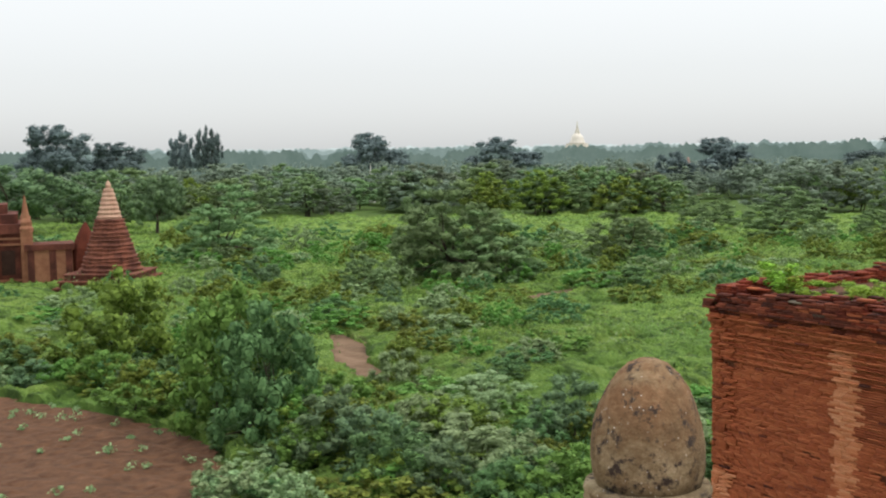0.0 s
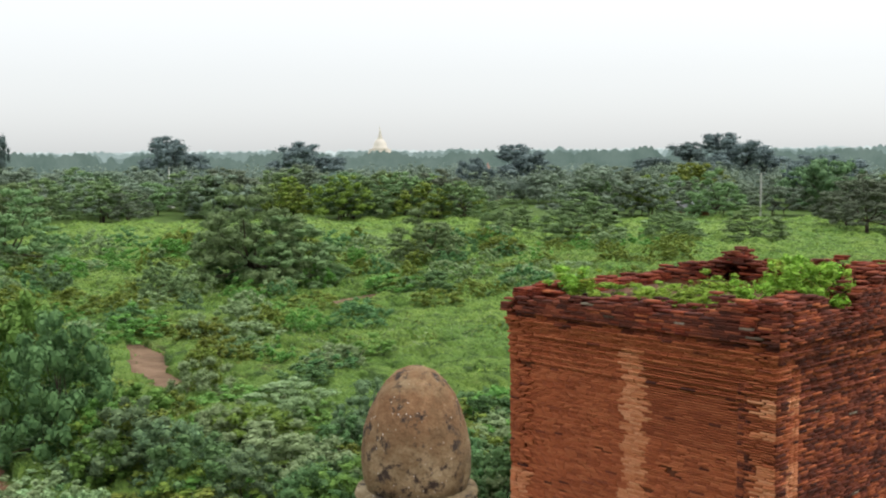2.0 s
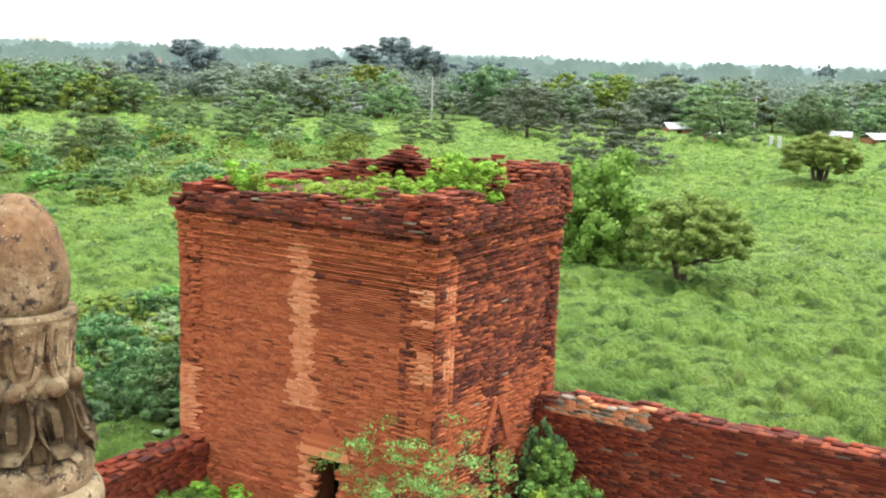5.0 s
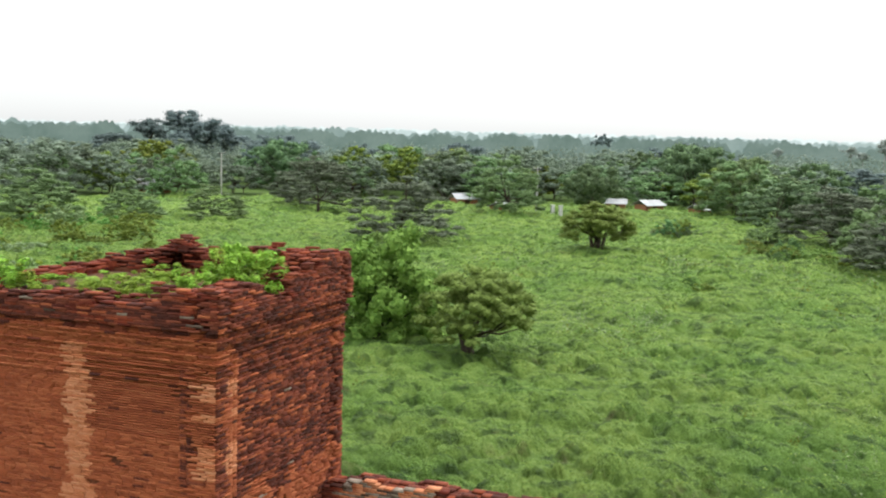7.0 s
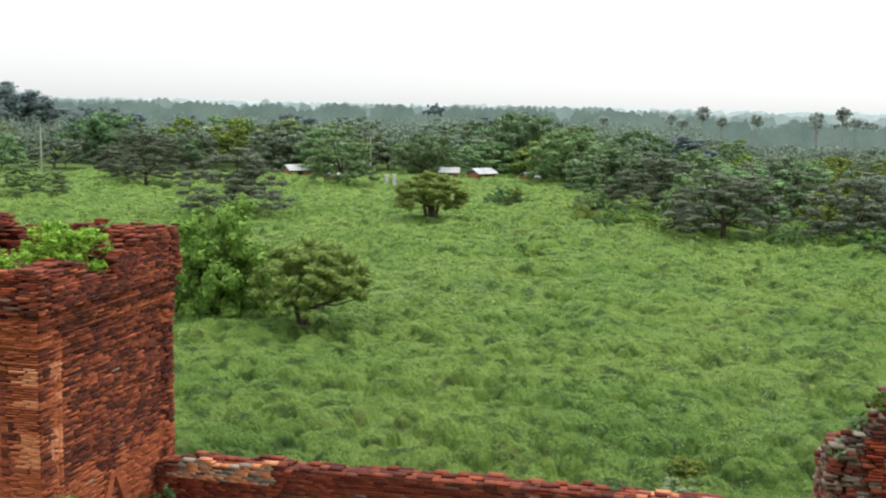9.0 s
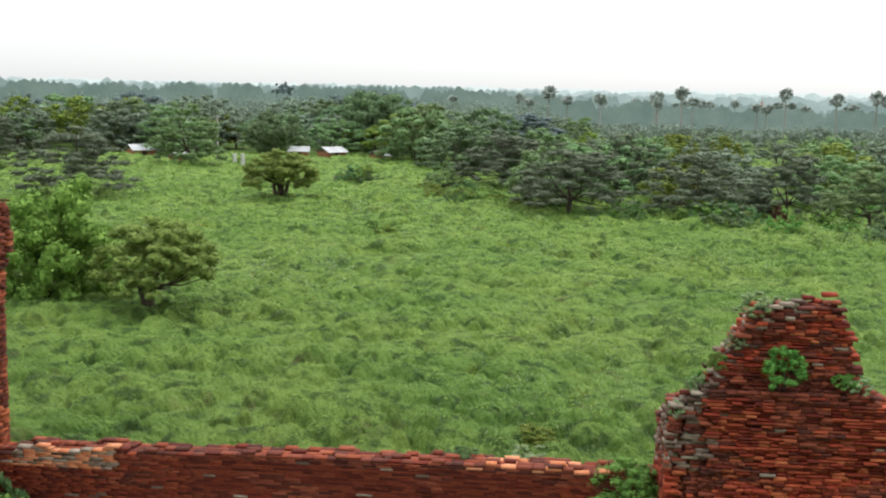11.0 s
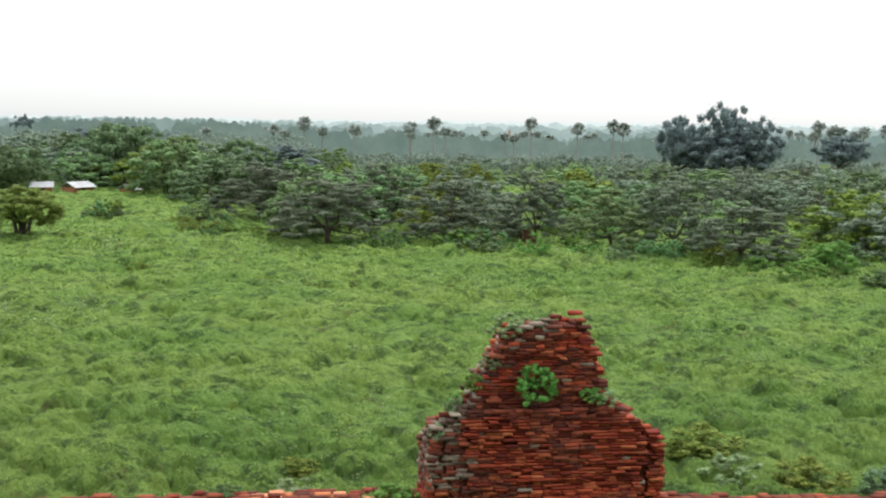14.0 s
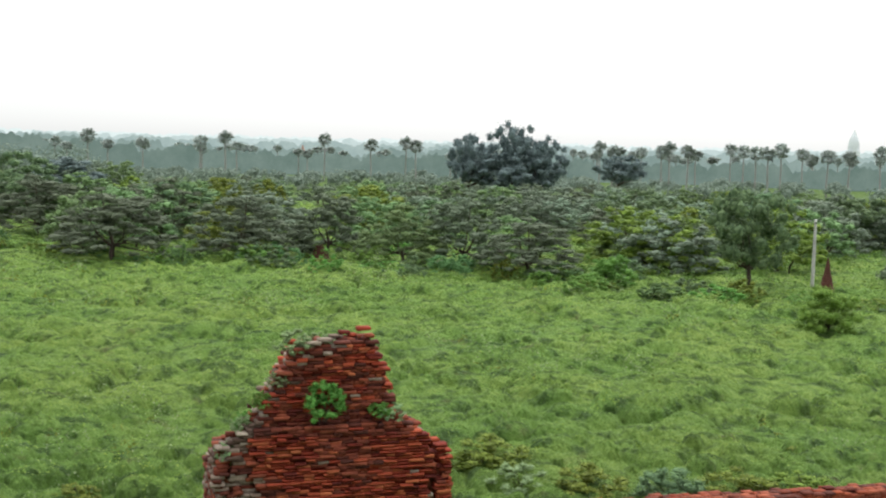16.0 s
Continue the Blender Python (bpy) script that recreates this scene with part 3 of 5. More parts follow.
def build_walls():
    rng = np.random.default_rng(21)
    wall = thing("enclosure_wall", BASE, "long low enclosure wall of damp dark red brick, broken along the top", "wall", kind="structure")

    def tone(u, z, d, r):
        if u < 2.9 and 0.4 < u and z > 1.50 and d < 0.2:
            return 1 if r.random() < 0.55 else 3
        n = wave_noise(u * 0.5, z * 1.6, 11.0)
        if z > wall_top(-u) - 0.11 and 10.8 < u < 14 and r.random() < 0.18:
            return 1
        if n > 0.1 and r.random() < 0.65 or (z > wall_top(-u) - 0.16 and r.random() < 0.6):
            return 2
        return 3 if r.random() < 0.02 else 4

    run = brick_stack(rng, 40, 0.75, brick=(0.31, 0.19, 0.056), top=lambda u, d: wall_top(-u) + 0.07 * wave_noise(u * 1.3, 14.0) - 0.05 * d, z0=COURT - 0.05, tone=tone, ragged=0.05)
    run = (run[0], run[1], run[2])
    swap = run[2].copy()
    swap[run[2] == 4] = 0
    swap[run[2] == 0] = 4
    lay_bricks(wall, (4.75, -0.02, 0), (0, -1, 0), (1, 0, 0), (run[0], run[1], swap), [BRICK_RED, BRICK_PALE, BRICK_DARK, BRICK_GREY, BRICK],
               lambda u, d, z: d < 0.1 and 1.1 < z and 5 < u < 13, BRICK_RED_ONE)
    bm = bmesh.new()
    for k in range(40):
        box_bm(4.82, 5.48, -k - 1, -k, COURT - 0.3, wall_top(-k - 0.5) - 0.16, bm)
    part("wall_core", bm, MORTAR, wall)

    side = thing("enclosure_wall", BASE, "low red brick wall running from the gatehouse, weeds along its top", "wall", kind="structure")
    run = brick_stack(rng, 13, 0.75, lambda u, d: 0.68 + 0.02 * u + 0.10 * wave_noise(u * 1.5, 31.0), z0=COURT - 0.05, tone=lambda u, z, d, r: 2 if r.random() < 0.25 else 0, ragged=0.06)
    lay_bricks(side, (-0.02, 6.2, 0), (-1, 0, 0), (0, 1, 0), run, [BRICK_RED, BRICK_PALE, BRICK_DARK, BRICK_GREY, BRICK], None, None)
    part("wall_core", box_bm(-13, -0.05, 6.27, 6.9, COURT - 0.3, 0.5), MORTAR, side)


build_walls()

GABLE_U = [15.10, 15.31, 15.75, 16.05, 16.43, 16.70, 17.2, 18.00, 18.24, 18.45, 18.66, 18.72, 19.2, 19.55, 19.86]
GABLE_Z = [3.55, 4.02, 4.35, 4.73, 5.43, 5.88, 6.00, 6.08, 6.10, 5.60, 5.15, 4.62, 4.20, 3.95, 3.40]


def build_gate_pediment():
    gate = thing("gate_pediment", BASE, "crumbling pointed red brick gate pediment with grey lichen", "ruined gate")
    rng = np.random.default_rng(31)

    def top(u, d):
        t = float(np.interp(u + 15.10, GABLE_U, GABLE_Z))
        return t + 0.05 * wave_noise(u * 4, d * 3, 2.0) - max(0, d - 0.5) * 0.5

    def tone(u, z, d, r):
        t = top(u, d)
        edge = 0.75 + 0.35 * wave_noise(z * 1.7, 3.0, 5.0)
        if u < edge and z > 2.6:                     # rubble shoulder, grey with lichen
            return 3 if r.random() < 0.5 else 2
        if z > t - 0.35 and u < 2.6 and r.random() < 0.55:
            return 3 if r.random() < 0.5 else 2
        n = wave_noise(u * 0.9, z * 0.9, 17.0) + 0.5 * wave_noise(u * 2.7, z * 2.7, 4.0)
        if 4.12 + 0.15 * wave_noise(u * 2.0, 1.0, 8.0) < z < 4.52 and r.random() < 0.85:
            return 2
        if n > 0.02 and r.random() < 0.75:
            return 2
        if r.random() < 0.12:
            return 4
        return 3 if r.random() < 0.02 else 0

    def out(u, z):
        push = (0.20 if z < 4.36 else 0) + (0.05 if z > 5.4 else 0) + 0.05 * wave_noise(u * 1.3, z * 5.0, 6.0)
        return push + (0.16 * wave_noise(u * 4, z * 4, 9.0) - 0.12 if u < 0.7 else 0)

    data = brick_stack(rng, 4.76, 1.8, top, brick=(0.27, 0.2, 0.066), z0=COURT, out=out, tone=tone, ragged=0.13, wear=0.03, spread=(0.45, 1.3), odd=0.10)
    lay_bricks(gate, (3.3, -15.10, 0), (0, -1, 0), (1, 0, 0), data, [BRICK_GATE, BRICK_PALE, BRICK_DARK, BRICK_GREY, BRICK],
               lambda u, d, z: d < 0.12 and z > 2.6, BRICK_GATE_ONE, chip=0.015)
    bm = bmesh.new()
    for k in range(30):
        u = 15.10 + 4.76 * (k + 0.5) / 30
        for j in range(6):
            box_bm(3.38 + 0.29 * j, 3.38 + 0.29 * (j + 1), -u - 0.08, -u + 0.08, COURT - 0.3, top(u - 15.10, 0.3 * j + 0.15) - 0.24, bm)
    part("wall_core", bm, MORTAR, gate)


build_gate_pediment()


# ---- the terrace under the camera and its finial ----
def build_terrace():
    ter = thing("temple_terrace", pose(0, 0, 0), "upper brick terrace of a temple with a low plastered parapet", "temple", kind="structure")
    part("terrace_body", box_bm(-2.6, 2.6, -9, 2.6, COURT - 0.3, 8.3), BRICK_FAR, ter)
    part("terrace_floor", box_bm(-2.5, 2.5, -8.9, 2.5, 8.3, 8.36), TAN_BRICK, ter)
    part("plinth", box_bm(-1.16, -0.60, 1.90, 2.46, 8.36, 8.74), TAN_BRICK, ter)


build_terrace()


def build_finial():
    """Lotus-bud finial: bud, fluted collar with beads, drooping petals, ring mouldings."""
    fin = thing("finial", pose(-0.88, 2.166, 9.02), "weathered stucco lotus-bud finial with carved petals and black lichen", "finial")
    q = 0.00101
    z = lambda row: (882 - row) * q - 0.02
    bud = [(80, 517), (86, 490), (88, 470), (87, 445), (82, 415), (74, 390), (63, 365), (48, 342), (31, 326), (14, 319), (2, 318)]
    part("bud", lathe([(r * q, z(y)) for r, y in bud], 48, lambda a, k: 1 + 0.012 * math.sin(3 * a + k) + 0.008 * math.sin(7 * a + 2 * k)), STUCCO, fin, smooth=True)
    collar = [(84, 632), (82, 612), (83, 592), (85, 572), (88, 552), (92, 536), (96, 526), (98, 519), (95, 512), (78, 511)]

    def hanging(a, k):
        leaf = abs(math.sin(4 * a))                 # eight hanging leaves, their tips low
        tip = 0.25 + 0.11 * k
        cut = 0.06 if leaf > 1 - min(1, tip) else -0.055
        return 1 + (cut + 0.02 * math.cos(16 * a)) * (1 if k < 6 else 0.15)

    collar_ring = part("collar", lathe([(r * q, z(y)) for r, y in collar], 128, hanging), STUCCO, fin, "collar carved with hanging leaves")
    for k in range(8):                               # raised outlines of the hanging leaves
        a0 = math.pi * (k + 0.5) / 4
        for half, low, thick in ((0.33, 626, 6.5), (0.17, 604, 5.5)):
            pts = []
            for i in range(15):
                s = -1 + 2 * i / 14
                row = low - (low - 534) * abs(s) ** 2.2
                r = float(np.interp(row, [512, 526, 536, 552, 572, 592, 632], [97, 97, 93, 90, 88, 87, 88]))
                aa = a0 + half * math.copysign(abs(s) ** 0.6, s)
                pts.append((r * q * math.cos(aa), r * q * math.sin(aa), z(row)))
            part("carved_leaf", tube(bmesh.new(), pts, thick * q, thick * q, 6), STUCCO, collar_ring)
    core = [(70, 700), (80, 660), (84, 640), (84, 620), (70, 612)]
    neck = part("neck", lathe([(r * q, z(y)) for r, y in core], 40), STUCCO, fin, smooth=True)
    for k in range(8):
        a = 2 * math.pi * (k + 0.3) / 8
        bm = bmesh.new()
        bmesh.ops.create_icosphere(bm, subdivisions=2, radius=19 * q)
        bmesh.ops.translate(bm, verts=bm.verts, vec=(88 * q * math.cos(a), 88 * q * math.sin(a), z(637)))
        part("bead", bm, STUCCO, neck, smooth=True)
    for k in range(18):
        a = 2 * math.pi * k / 18
        upper = k % 2 == 0
        bm = bmesh.new()
        rows = []
        half = 0.36 if upper else 0.27
        for i in range(13):
            f = i / 12
            row = (652 if upper else 700) + (96 if upper else 78) * f
            r = (80 + (30 if upper else 26) * f ** 1.3 + (8 if upper else 6) + 14 * max(0, f - 0.8)) * q
            w = half * max(0.14, math.sin(math.pi * (0.2 + 0.8 * f))) ** 0.55
            ring = []
            for s in (-1, -0.93, -0.78, -0.66, -0.34, -0.22, 0, 0.22, 0.34, 0.66, 0.78, 0.93, 1):
                rim = 0.013 if abs(s) > 0.7 else (0.009 if abs(s) < 0.3 and 0.2 < f < 0.75 else -0.008)
                if i >= 11:
                    rim = 0.010
                rr = r + rim - (0.014 if abs(s) == 1 else 0)
                ring.append(bm.verts.new((rr * math.cos(a + s * w), rr * math.sin(a + s * w), z(row))))
            rows.append(ring)
        for p, n in zip(rows, rows[1:]):
            for i in range(12):
                bm.faces.new((p[i], n[i], n[i + 1], p[i + 1]))
        bmesh.ops.solidify(bm, geom=bm.faces[:], thickness=0.016)
        part("petal", bm, STUCCO, fin)
    skirt = [(100, 775), (97, 740), (86, 700), (76, 660), (66, 655)]
    part("petal_core", lathe([(r * q, z(y)) for r, y in skirt], 40), STUCCO, fin, smooth=True)
    for nm, mid, rad, hgt in (("ring_moulding", 795, 122, 34), ("ring_moulding", 855, 137, 36), ("ring_moulding", 930, 152, 46)):
        prof = [(rad * q * (0.86 + 0.14 * math.cos(b)), z(mid) + hgt * q * math.sin(b)) for b in [math.pi * (-0.5 + i / 10) for i in range(11)]]
        part(nm, lathe(prof, 48, lambda a, k: 1 + 0.008 * math.sin(5 * a + mid)), STUCCO, fin, smooth=True)
    part("foot", lathe([(150 * q, z(1190)), (158 * q, z(1010)), (150 * q, z(985)), (135 * q, z(960)), (120 * q, z(820))], 40), STUCCO, fin, smooth=True)


build_finial()


# ---- plants ----
def leaf_quads(rng, centres, radii, per, size, flat=0.26, shell=0.78):
    """Leaf blades on and in ellipsoid clumps; (n, 3, 3)."""
    n = len(centres) * per
    c = np.repeat(np.asarray(centres, float), per, 0)
    r = np.repeat(np.asarray(radii, float), per, 0)
    d = rng.normal(size=(n, 3))
    d /= np.linalg.norm(d, axis=1, keepdims=True)
    f = shell + (1 - shell) * rng.random((n, 1)) ** 0.5
    p = c + d * r * f * rng.uniform(0.7, 1.32, (n, 1))
    nrm = d * np.array([1, 1, 1.3]) + rng.normal(size=(n, 3)) * flat
    nrm /= np.linalg.norm(nrm, axis=1, keepdims=True)
    t = np.cross(nrm, rng.normal(size=(n, 3)))
    t /= np.linalg.norm(t, axis=1, keepdims=True) + 1e-9
    b = np.cross(nrm, t)
    s = (np.repeat(size, per)[:, None] if np.ndim(size) else size) * rng.uniform(0.55, 1.3, (n, 1))
    k = rng.uniform(0.5, 0.8, (n, 1))
    return np.stack([p - t * s * 1.1, p + t * s * 0.7 + b * s * k, p + t * s * 0.5 - b * s * k], 1)


def ico_faces():
    bm = bmesh.new()
    bmesh.ops.create_icosphere(bm, subdivisions=1, radius=1.0)
    f = np.array([[v.co[:] for v in p.verts] for p in bm.faces])
    bm.free()
    return f


ICO = ico_faces()


def inner_leaves(rng, centres, radii, fill=0.7):
    """Close inner foliage of each clump, which the outer blades stand on; (n, 3, 3)."""
    q = ICO[None] * np.asarray(radii)[:, None, None] * fill * rng.uniform(0.82, 1.12, (len(centres), len(ICO), 1, 1))
    q = q + rng.normal(0, 0.05, q.shape) * np.asarray(radii)[:, None, None]
    return (q + np.asarray(centres)[:, None, None]).reshape(-1, 3, 3)


def crown_clumps(rng, style):
    """Clump centres and radii of a crown of unit height and width."""
    c, r = [], []
    if style == "acacia":
        for k in range(120):
            a, q = rng.uniform(0, 2 * np.pi), np.sqrt(rng.random()) * 0.43
            up = 0.86 - 0.52 * (q / 0.43) ** 2 - 0.55 * rng.random() ** 1.1 * (1 - 0.4 * q / 0.43) + rng.uniform(-0.05, 0.05)
            c.append((q * np.cos(a), q * np.sin(a), max(up, rng.uniform(0.08, 0.2))))
            r.append(np.array([1, 1, 0.66]) * rng.uniform(0.045, 0.085))
    elif style == "round":
        for k in range(100):
            d = rng.normal(size=3)
            d /= np.linalg.norm(d)
            q = 0.35 * rng.random() ** 0.35
            c.append((d[0] * q, d[1] * q, 0.56 + d[2] * q * 0.95))
            r.append(np.full(3, rng.uniform(0.05, 0.10)))
    elif style == "bush":
        for k in range(76):
            a, q = rng.uniform(0, 2 * np.pi), np.sqrt(rng.random()) * 0.42
            h = np.sqrt(max(0.02, 1 - (q / 0.5) ** 2))
            c.append((q * np.cos(a), q * np.sin(a), rng.uniform(0.1, 0.84) * h))
            r.append(np.array([1, 1, 1.1]) * rng.uniform(0.055, 0.105))
    elif style == "broken":
        lobes = [(-0.30, 0.05, 0.50), (0.0, -0.1, 0.76), (0.2, 0.08, 0.66), (-0.1, 0.2, 0.5), (0.1, 0.0, 0.42), (0.33, -0.08, 0.44), (-0.2, -0.15, 0.36), (0.0, 0.1, 0.24)]
        for k in range(170):
            c.append(np.array(lobes[k % 8]) + np.clip(rng.normal(size=3), -1.5, 1.5) * (0.085, 0.085, 0.07))
            r.append(np.array([1, 1, 0.85]) * rng.uniform(0.05, 0.09))
    elif style == "umbrella":
        for k in range(170):
            a, q = rng.uniform(0, 2 * np.pi), np.sqrt(rng.random()) * 0.43
            dome = np.sqrt(max(0.05, 1 - (q / 0.5) ** 2))
            c.append((q * np.cos(a), q * np.sin(a), 0.23 + dome * 0.66 * rng.random() ** 0.55))
            r.append(np.array([1, 1, 0.85]) * rng.uniform(0.045, 0.075))
    elif style == "canopy":
        for k in range(84):
            a, q = rng.uniform(0, 2 * np.pi), np.sqrt(rng.random()) * 0.44
            dome = np.sqrt(max(0.03, 1 - (q / 0.52) ** 2))
            c.append((q * np.cos(a), q * np.sin(a), max(0.12, dome * (0.88 - 0.72 * rng.random() ** 1.25))))
            r.append(np.array([1, 1, 0.85]) * rng.uniform(0.05, 0.095))
    elif style == "feather":
        for k in range(44):
            a, f = 2.4 * (k % 9), (k // 9 + rng.random()) / 5
            lean = 0.06 + 0.34 * f * (0.5 + 0.5 * ((k * 7) % 5) / 4)
            c.append((lean * np.cos(a) + rng.normal(0, 0.03), lean * np.sin(a) + rng.normal(0, 0.03), 0.25 + 0.68 * f * (0.75 + 0.25 * ((k * 3) % 4) / 3)))
            r.append(np.array([1.2, 1.2, 0.5]) * rng.uniform(0.05, 0.085))
    elif style == "tuft":
        for k in range(20):
            a, q = rng.uniform(0, 2 * np.pi), rng.random() ** 0.7 * 0.44
            c.append((q * np.cos(a), q * np.sin(a), rng.uniform(0.1, 0.95) * (1 - 0.9 * q) * rng.uniform(0.6, 1)))
            r.append(np.array([1, 1, 1.3]) * rng.uniform(0.06, 0.13))
    elif style == "low":
        for k in range(46):
            a, q = rng.uniform(0, 2 * np.pi), np.sqrt(rng.random()) * 0.44
            c.append((q * np.cos(a), q * np.sin(a), rng.uniform(0.15, 0.8) * (1 - q)))
            r.append(np.array([1, 1, 1.4]) * rng.uniform(0.045, 0.085))
    return np.array(c), np.array(r)


def make_tree(seed, style, leaf, per, size, trunk=0.03, name="tree", fork=0.3):
    """A tree or shrub of unit height and width, kept out of sight far below ground as a pattern for copies."""
    rng = np.random.default_rng(seed)
    ob = thing(name, pose(0, 0, 0), "", "")
    c, r = crown_clumps(rng, style)
    c[:, 2] *= (1 - r[:, 2].mean()) / (np.sort(c[:, 2])[-3])          # fill the unit height and width
    c[:, :2] *= (0.5 - r[:, 0].mean() * 0.8) / np.quantile(np.hypot(c[:, 0], c[:, 1]), 0.95)
    blades = leaf_quads(rng, c, r, per, size)
    if style not in ("feather", "tuft"):
        blades = np.concatenate([blades, inner_leaves(rng, c, r)])
    me = quads_mesh("crown", blades)
    crown = link_mesh("crown", me, leaf, ob)
    bm = bmesh.new()
    lean = rng.normal(0, 0.02, 2)
    stems = 1 if style in ("acacia", "round", "broken") else 4
    for s in range(stems):
        off = rng.normal(0, 0.05, 2) if stems > 1 else (0, 0)
        tube(bm, [(off[0], off[1], -0.06), (off[0] + lean[0], off[1] + lean[1], fork * 0.5), (off[0] * 1.4 + lean[0] * 2, off[1] * 1.4 - lean[1], fork)], trunk, trunk * 0.7)
    for i in rng.permutation(len(c))[:9]:
        e = c[i]
        start = np.array([lean[0] * 2, -lean[1], fork * rng.uniform(0.75, 1)])
        mid = start * 0.45 + e * 0.55 + np.array([0, 0, -0.05]) + rng.normal(0, 0.015, 3)
        tube(bm, [tuple(start), tuple(mid), tuple(e)], trunk * 0.5, trunk * 0.12, 5)
    part("trunk", bm, BARK, ob)
    return ob


def put(pattern, x, y, h, w, label, category, group, rng, name=None, sink=0.05, z=None):
    """A copy of a pattern with its own height, width and turn."""
    g = float(ground_z(x, y)) if z is None else z
    m = Matrix.Translation((x, y, g - sink)) @ Matrix.Rotation(rng.uniform(0, 6.28), 4, 'Z') @ Matrix.Diagonal((w, w, h, 1))
    ob = copy_thing(pattern, m)
    if name:
        ob.name = name
    return tagged(ob, label, category, group)


def grove(name, rows, leaf, label):
    """Far trees past telling apart, joined: pattern, x, y, height, width, turn."""
    out = []
    for pattern, x, y, h, w, turn in rows:
        me = pattern.children[0].data
        v = np.empty(len(me.vertices) * 3)
        me.vertices.foreach_get("co", v)
        v = v.reshape(-1, 3) * (w, w, h)
        c, s = math.cos(turn), math.sin(turn)
        out.append(np.stack([x + c * v[:, 0] - s * v[:, 1], y + s * v[:, 0] + c * v[:, 1], float(ground_z(x, y)) + v[:, 2]], 1))
    tagged(link_mesh(name, quads_mesh(name, np.concatenate(out).reshape(-1, 3, 3)), leaf), label, "woods", kind="stuff")


def drop_pattern(ob):
    for o in [*ob.children_recursive, ob]:
        bpy.data.objects.remove(o)


PR = np.random.default_rng(77)
ACACIA = [make_tree(100 + k, "acacia", LEAF_ACACIA, 62, 0.016, 0.022) for k in range(4)]
ACACIA_OLIVE = [make_tree(120 + k, "acacia", LEAF_BROWN, 62, 0.016, 0.022) for k in range(2)]
ROUND = [make_tree(140 + k, "round", LEAF_DARK, 64, 0.018) for k in range(3)]
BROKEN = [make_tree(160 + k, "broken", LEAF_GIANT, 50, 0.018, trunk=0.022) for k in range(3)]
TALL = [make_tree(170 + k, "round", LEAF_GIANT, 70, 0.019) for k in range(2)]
AIRY = [make_tree(190 + k, "feather", LEAF_SAPLING, 46, 0.013, 0.007, "sapling", 0.3) for k in range(2)]
FRESH = [make_tree(180 + k, "umbrella", LEAF_MEADOW_TREE, 120, 0.017, trunk=0.032, fork=0.34) for k in range(2)]
BUSH = {"dark": [make_tree(200 + k, "bush", LEAF_DARK, 56, 0.024, 0.02, "shrub", 0.25) for k in range(2)],
        "olive": [make_tree(210 + k, "bush", LEAF_OLIVE, 60, 0.024, 0.02, "shrub", 0.25) for k in range(2)],
        "fresh": [make_tree(220 + k, "bush", LEAF_FRESH, 60, 0.025, 0.02, "shrub", 0.25) for k in range(2)],
        "blue": [make_tree(230 + k, "bush", LEAF_BLUE, 60, 0.024, 0.02, "shrub", 0.25) for k in range(2)],
        "grey": [make_tree(240 + k, "low", LEAF_GREY, 70, 0.024, 0.012, "shrub", 0.2) for k in range(2)],
        "glossy": [make_tree(260, "bush", LEAF_GLOSSY, 150, 0.020, 0.02, "shrub", 0.25)],
        "bright": [make_tree(250 + k, "tuft", LEAF_BRIGHT, 60, 0.045, 0.010, "shrub", 0.25) for k in range(4)]}
WOOD = [make_tree(300 + k, "canopy", leaf, 22, 0.022, 0.012) for k, leaf in enumerate((LEAF_FAR, LEAF_ACACIA, LEAF_OLIVE, LEAF_BROWN, LEAF_FAR, LEAF_DARK, LEAF_ACACIA))]
SMALL = {kind: [make_tree(330 + 7 * n + k, "low", leaf, 26, 0.032, 0.012, "shrub", 0.2) for k in range(2)]
         for n, (kind, leaf) in enumerate((("olive", LEAF_OLIVE), ("grey", LEAF_GREY), ("blue", LEAF_BLUE), ("fresh", LEAF_FRESH), ("dark", LEAF_DARK)))}
PATTERNS = WOOD + TALL + AIRY + [b for v in SMALL.values() for b in v] + ACACIA + ACACIA_OLIVE + ROUND + BROKEN + FRESH + [b for v in BUSH.values() for b in v]


def pick(some):
    return some[int(PR.integers(len(some)))]


# trees of the scrub to the west: x, y, height, width
for x, y, h, w in [(-57.8, 85, 7.5, 9.3), (-35.1, 68.1, 3.9, 3.9), (-23.3, 94.2, 5.4, 7.6), (-13.1, 124.9, 5.9, 10.8), (-22.7, 134, 4.7, 7.8),
                   (-99, 120, 7.8, 9), (-153, 209, 5.5, 11), (-118, 194, 7.8, 13), (-96, 196, 7.2, 12.5), (-94, 243, 6.5, 11), (-53, 168, 7, 13.5),
                   (-3, 131, 4.4, 8), (6, 128, 4.2, 7.5), (2.7, 175, 7.5, 10)]:
    put(pick(ACACIA), x, y, h, w, "spreading thorn tree with dull green leaves in scrubland", "tree", "scrub trees", PR)
put(ACACIA[0], -32.2, 76.8, 7.9, 9.6, "large dense thorn tree with layered dull green crown", "tree", "scrub trees", PR)
put(ACACIA[2], -29.5, 77.5, 5.6, 8.2, "dense thorn tree grown into a larger neighbour", "tree", "scrub trees", PR)
put(ACACIA[1], -35.4, 79.5, 7.2, 6.2, "dense thorn tree grown into a larger neighbour", "tree", "scrub trees", PR)
put(ROUND[1], -104.5, 108.8, 9.0, 14, "dark broad tree behind the brick temple", "tree", "scrub trees", PR)
put(ROUND[0], -86, 112, 7.6, 8, "dark round tree behind the brick stupa", "tree", "scrub trees", PR)

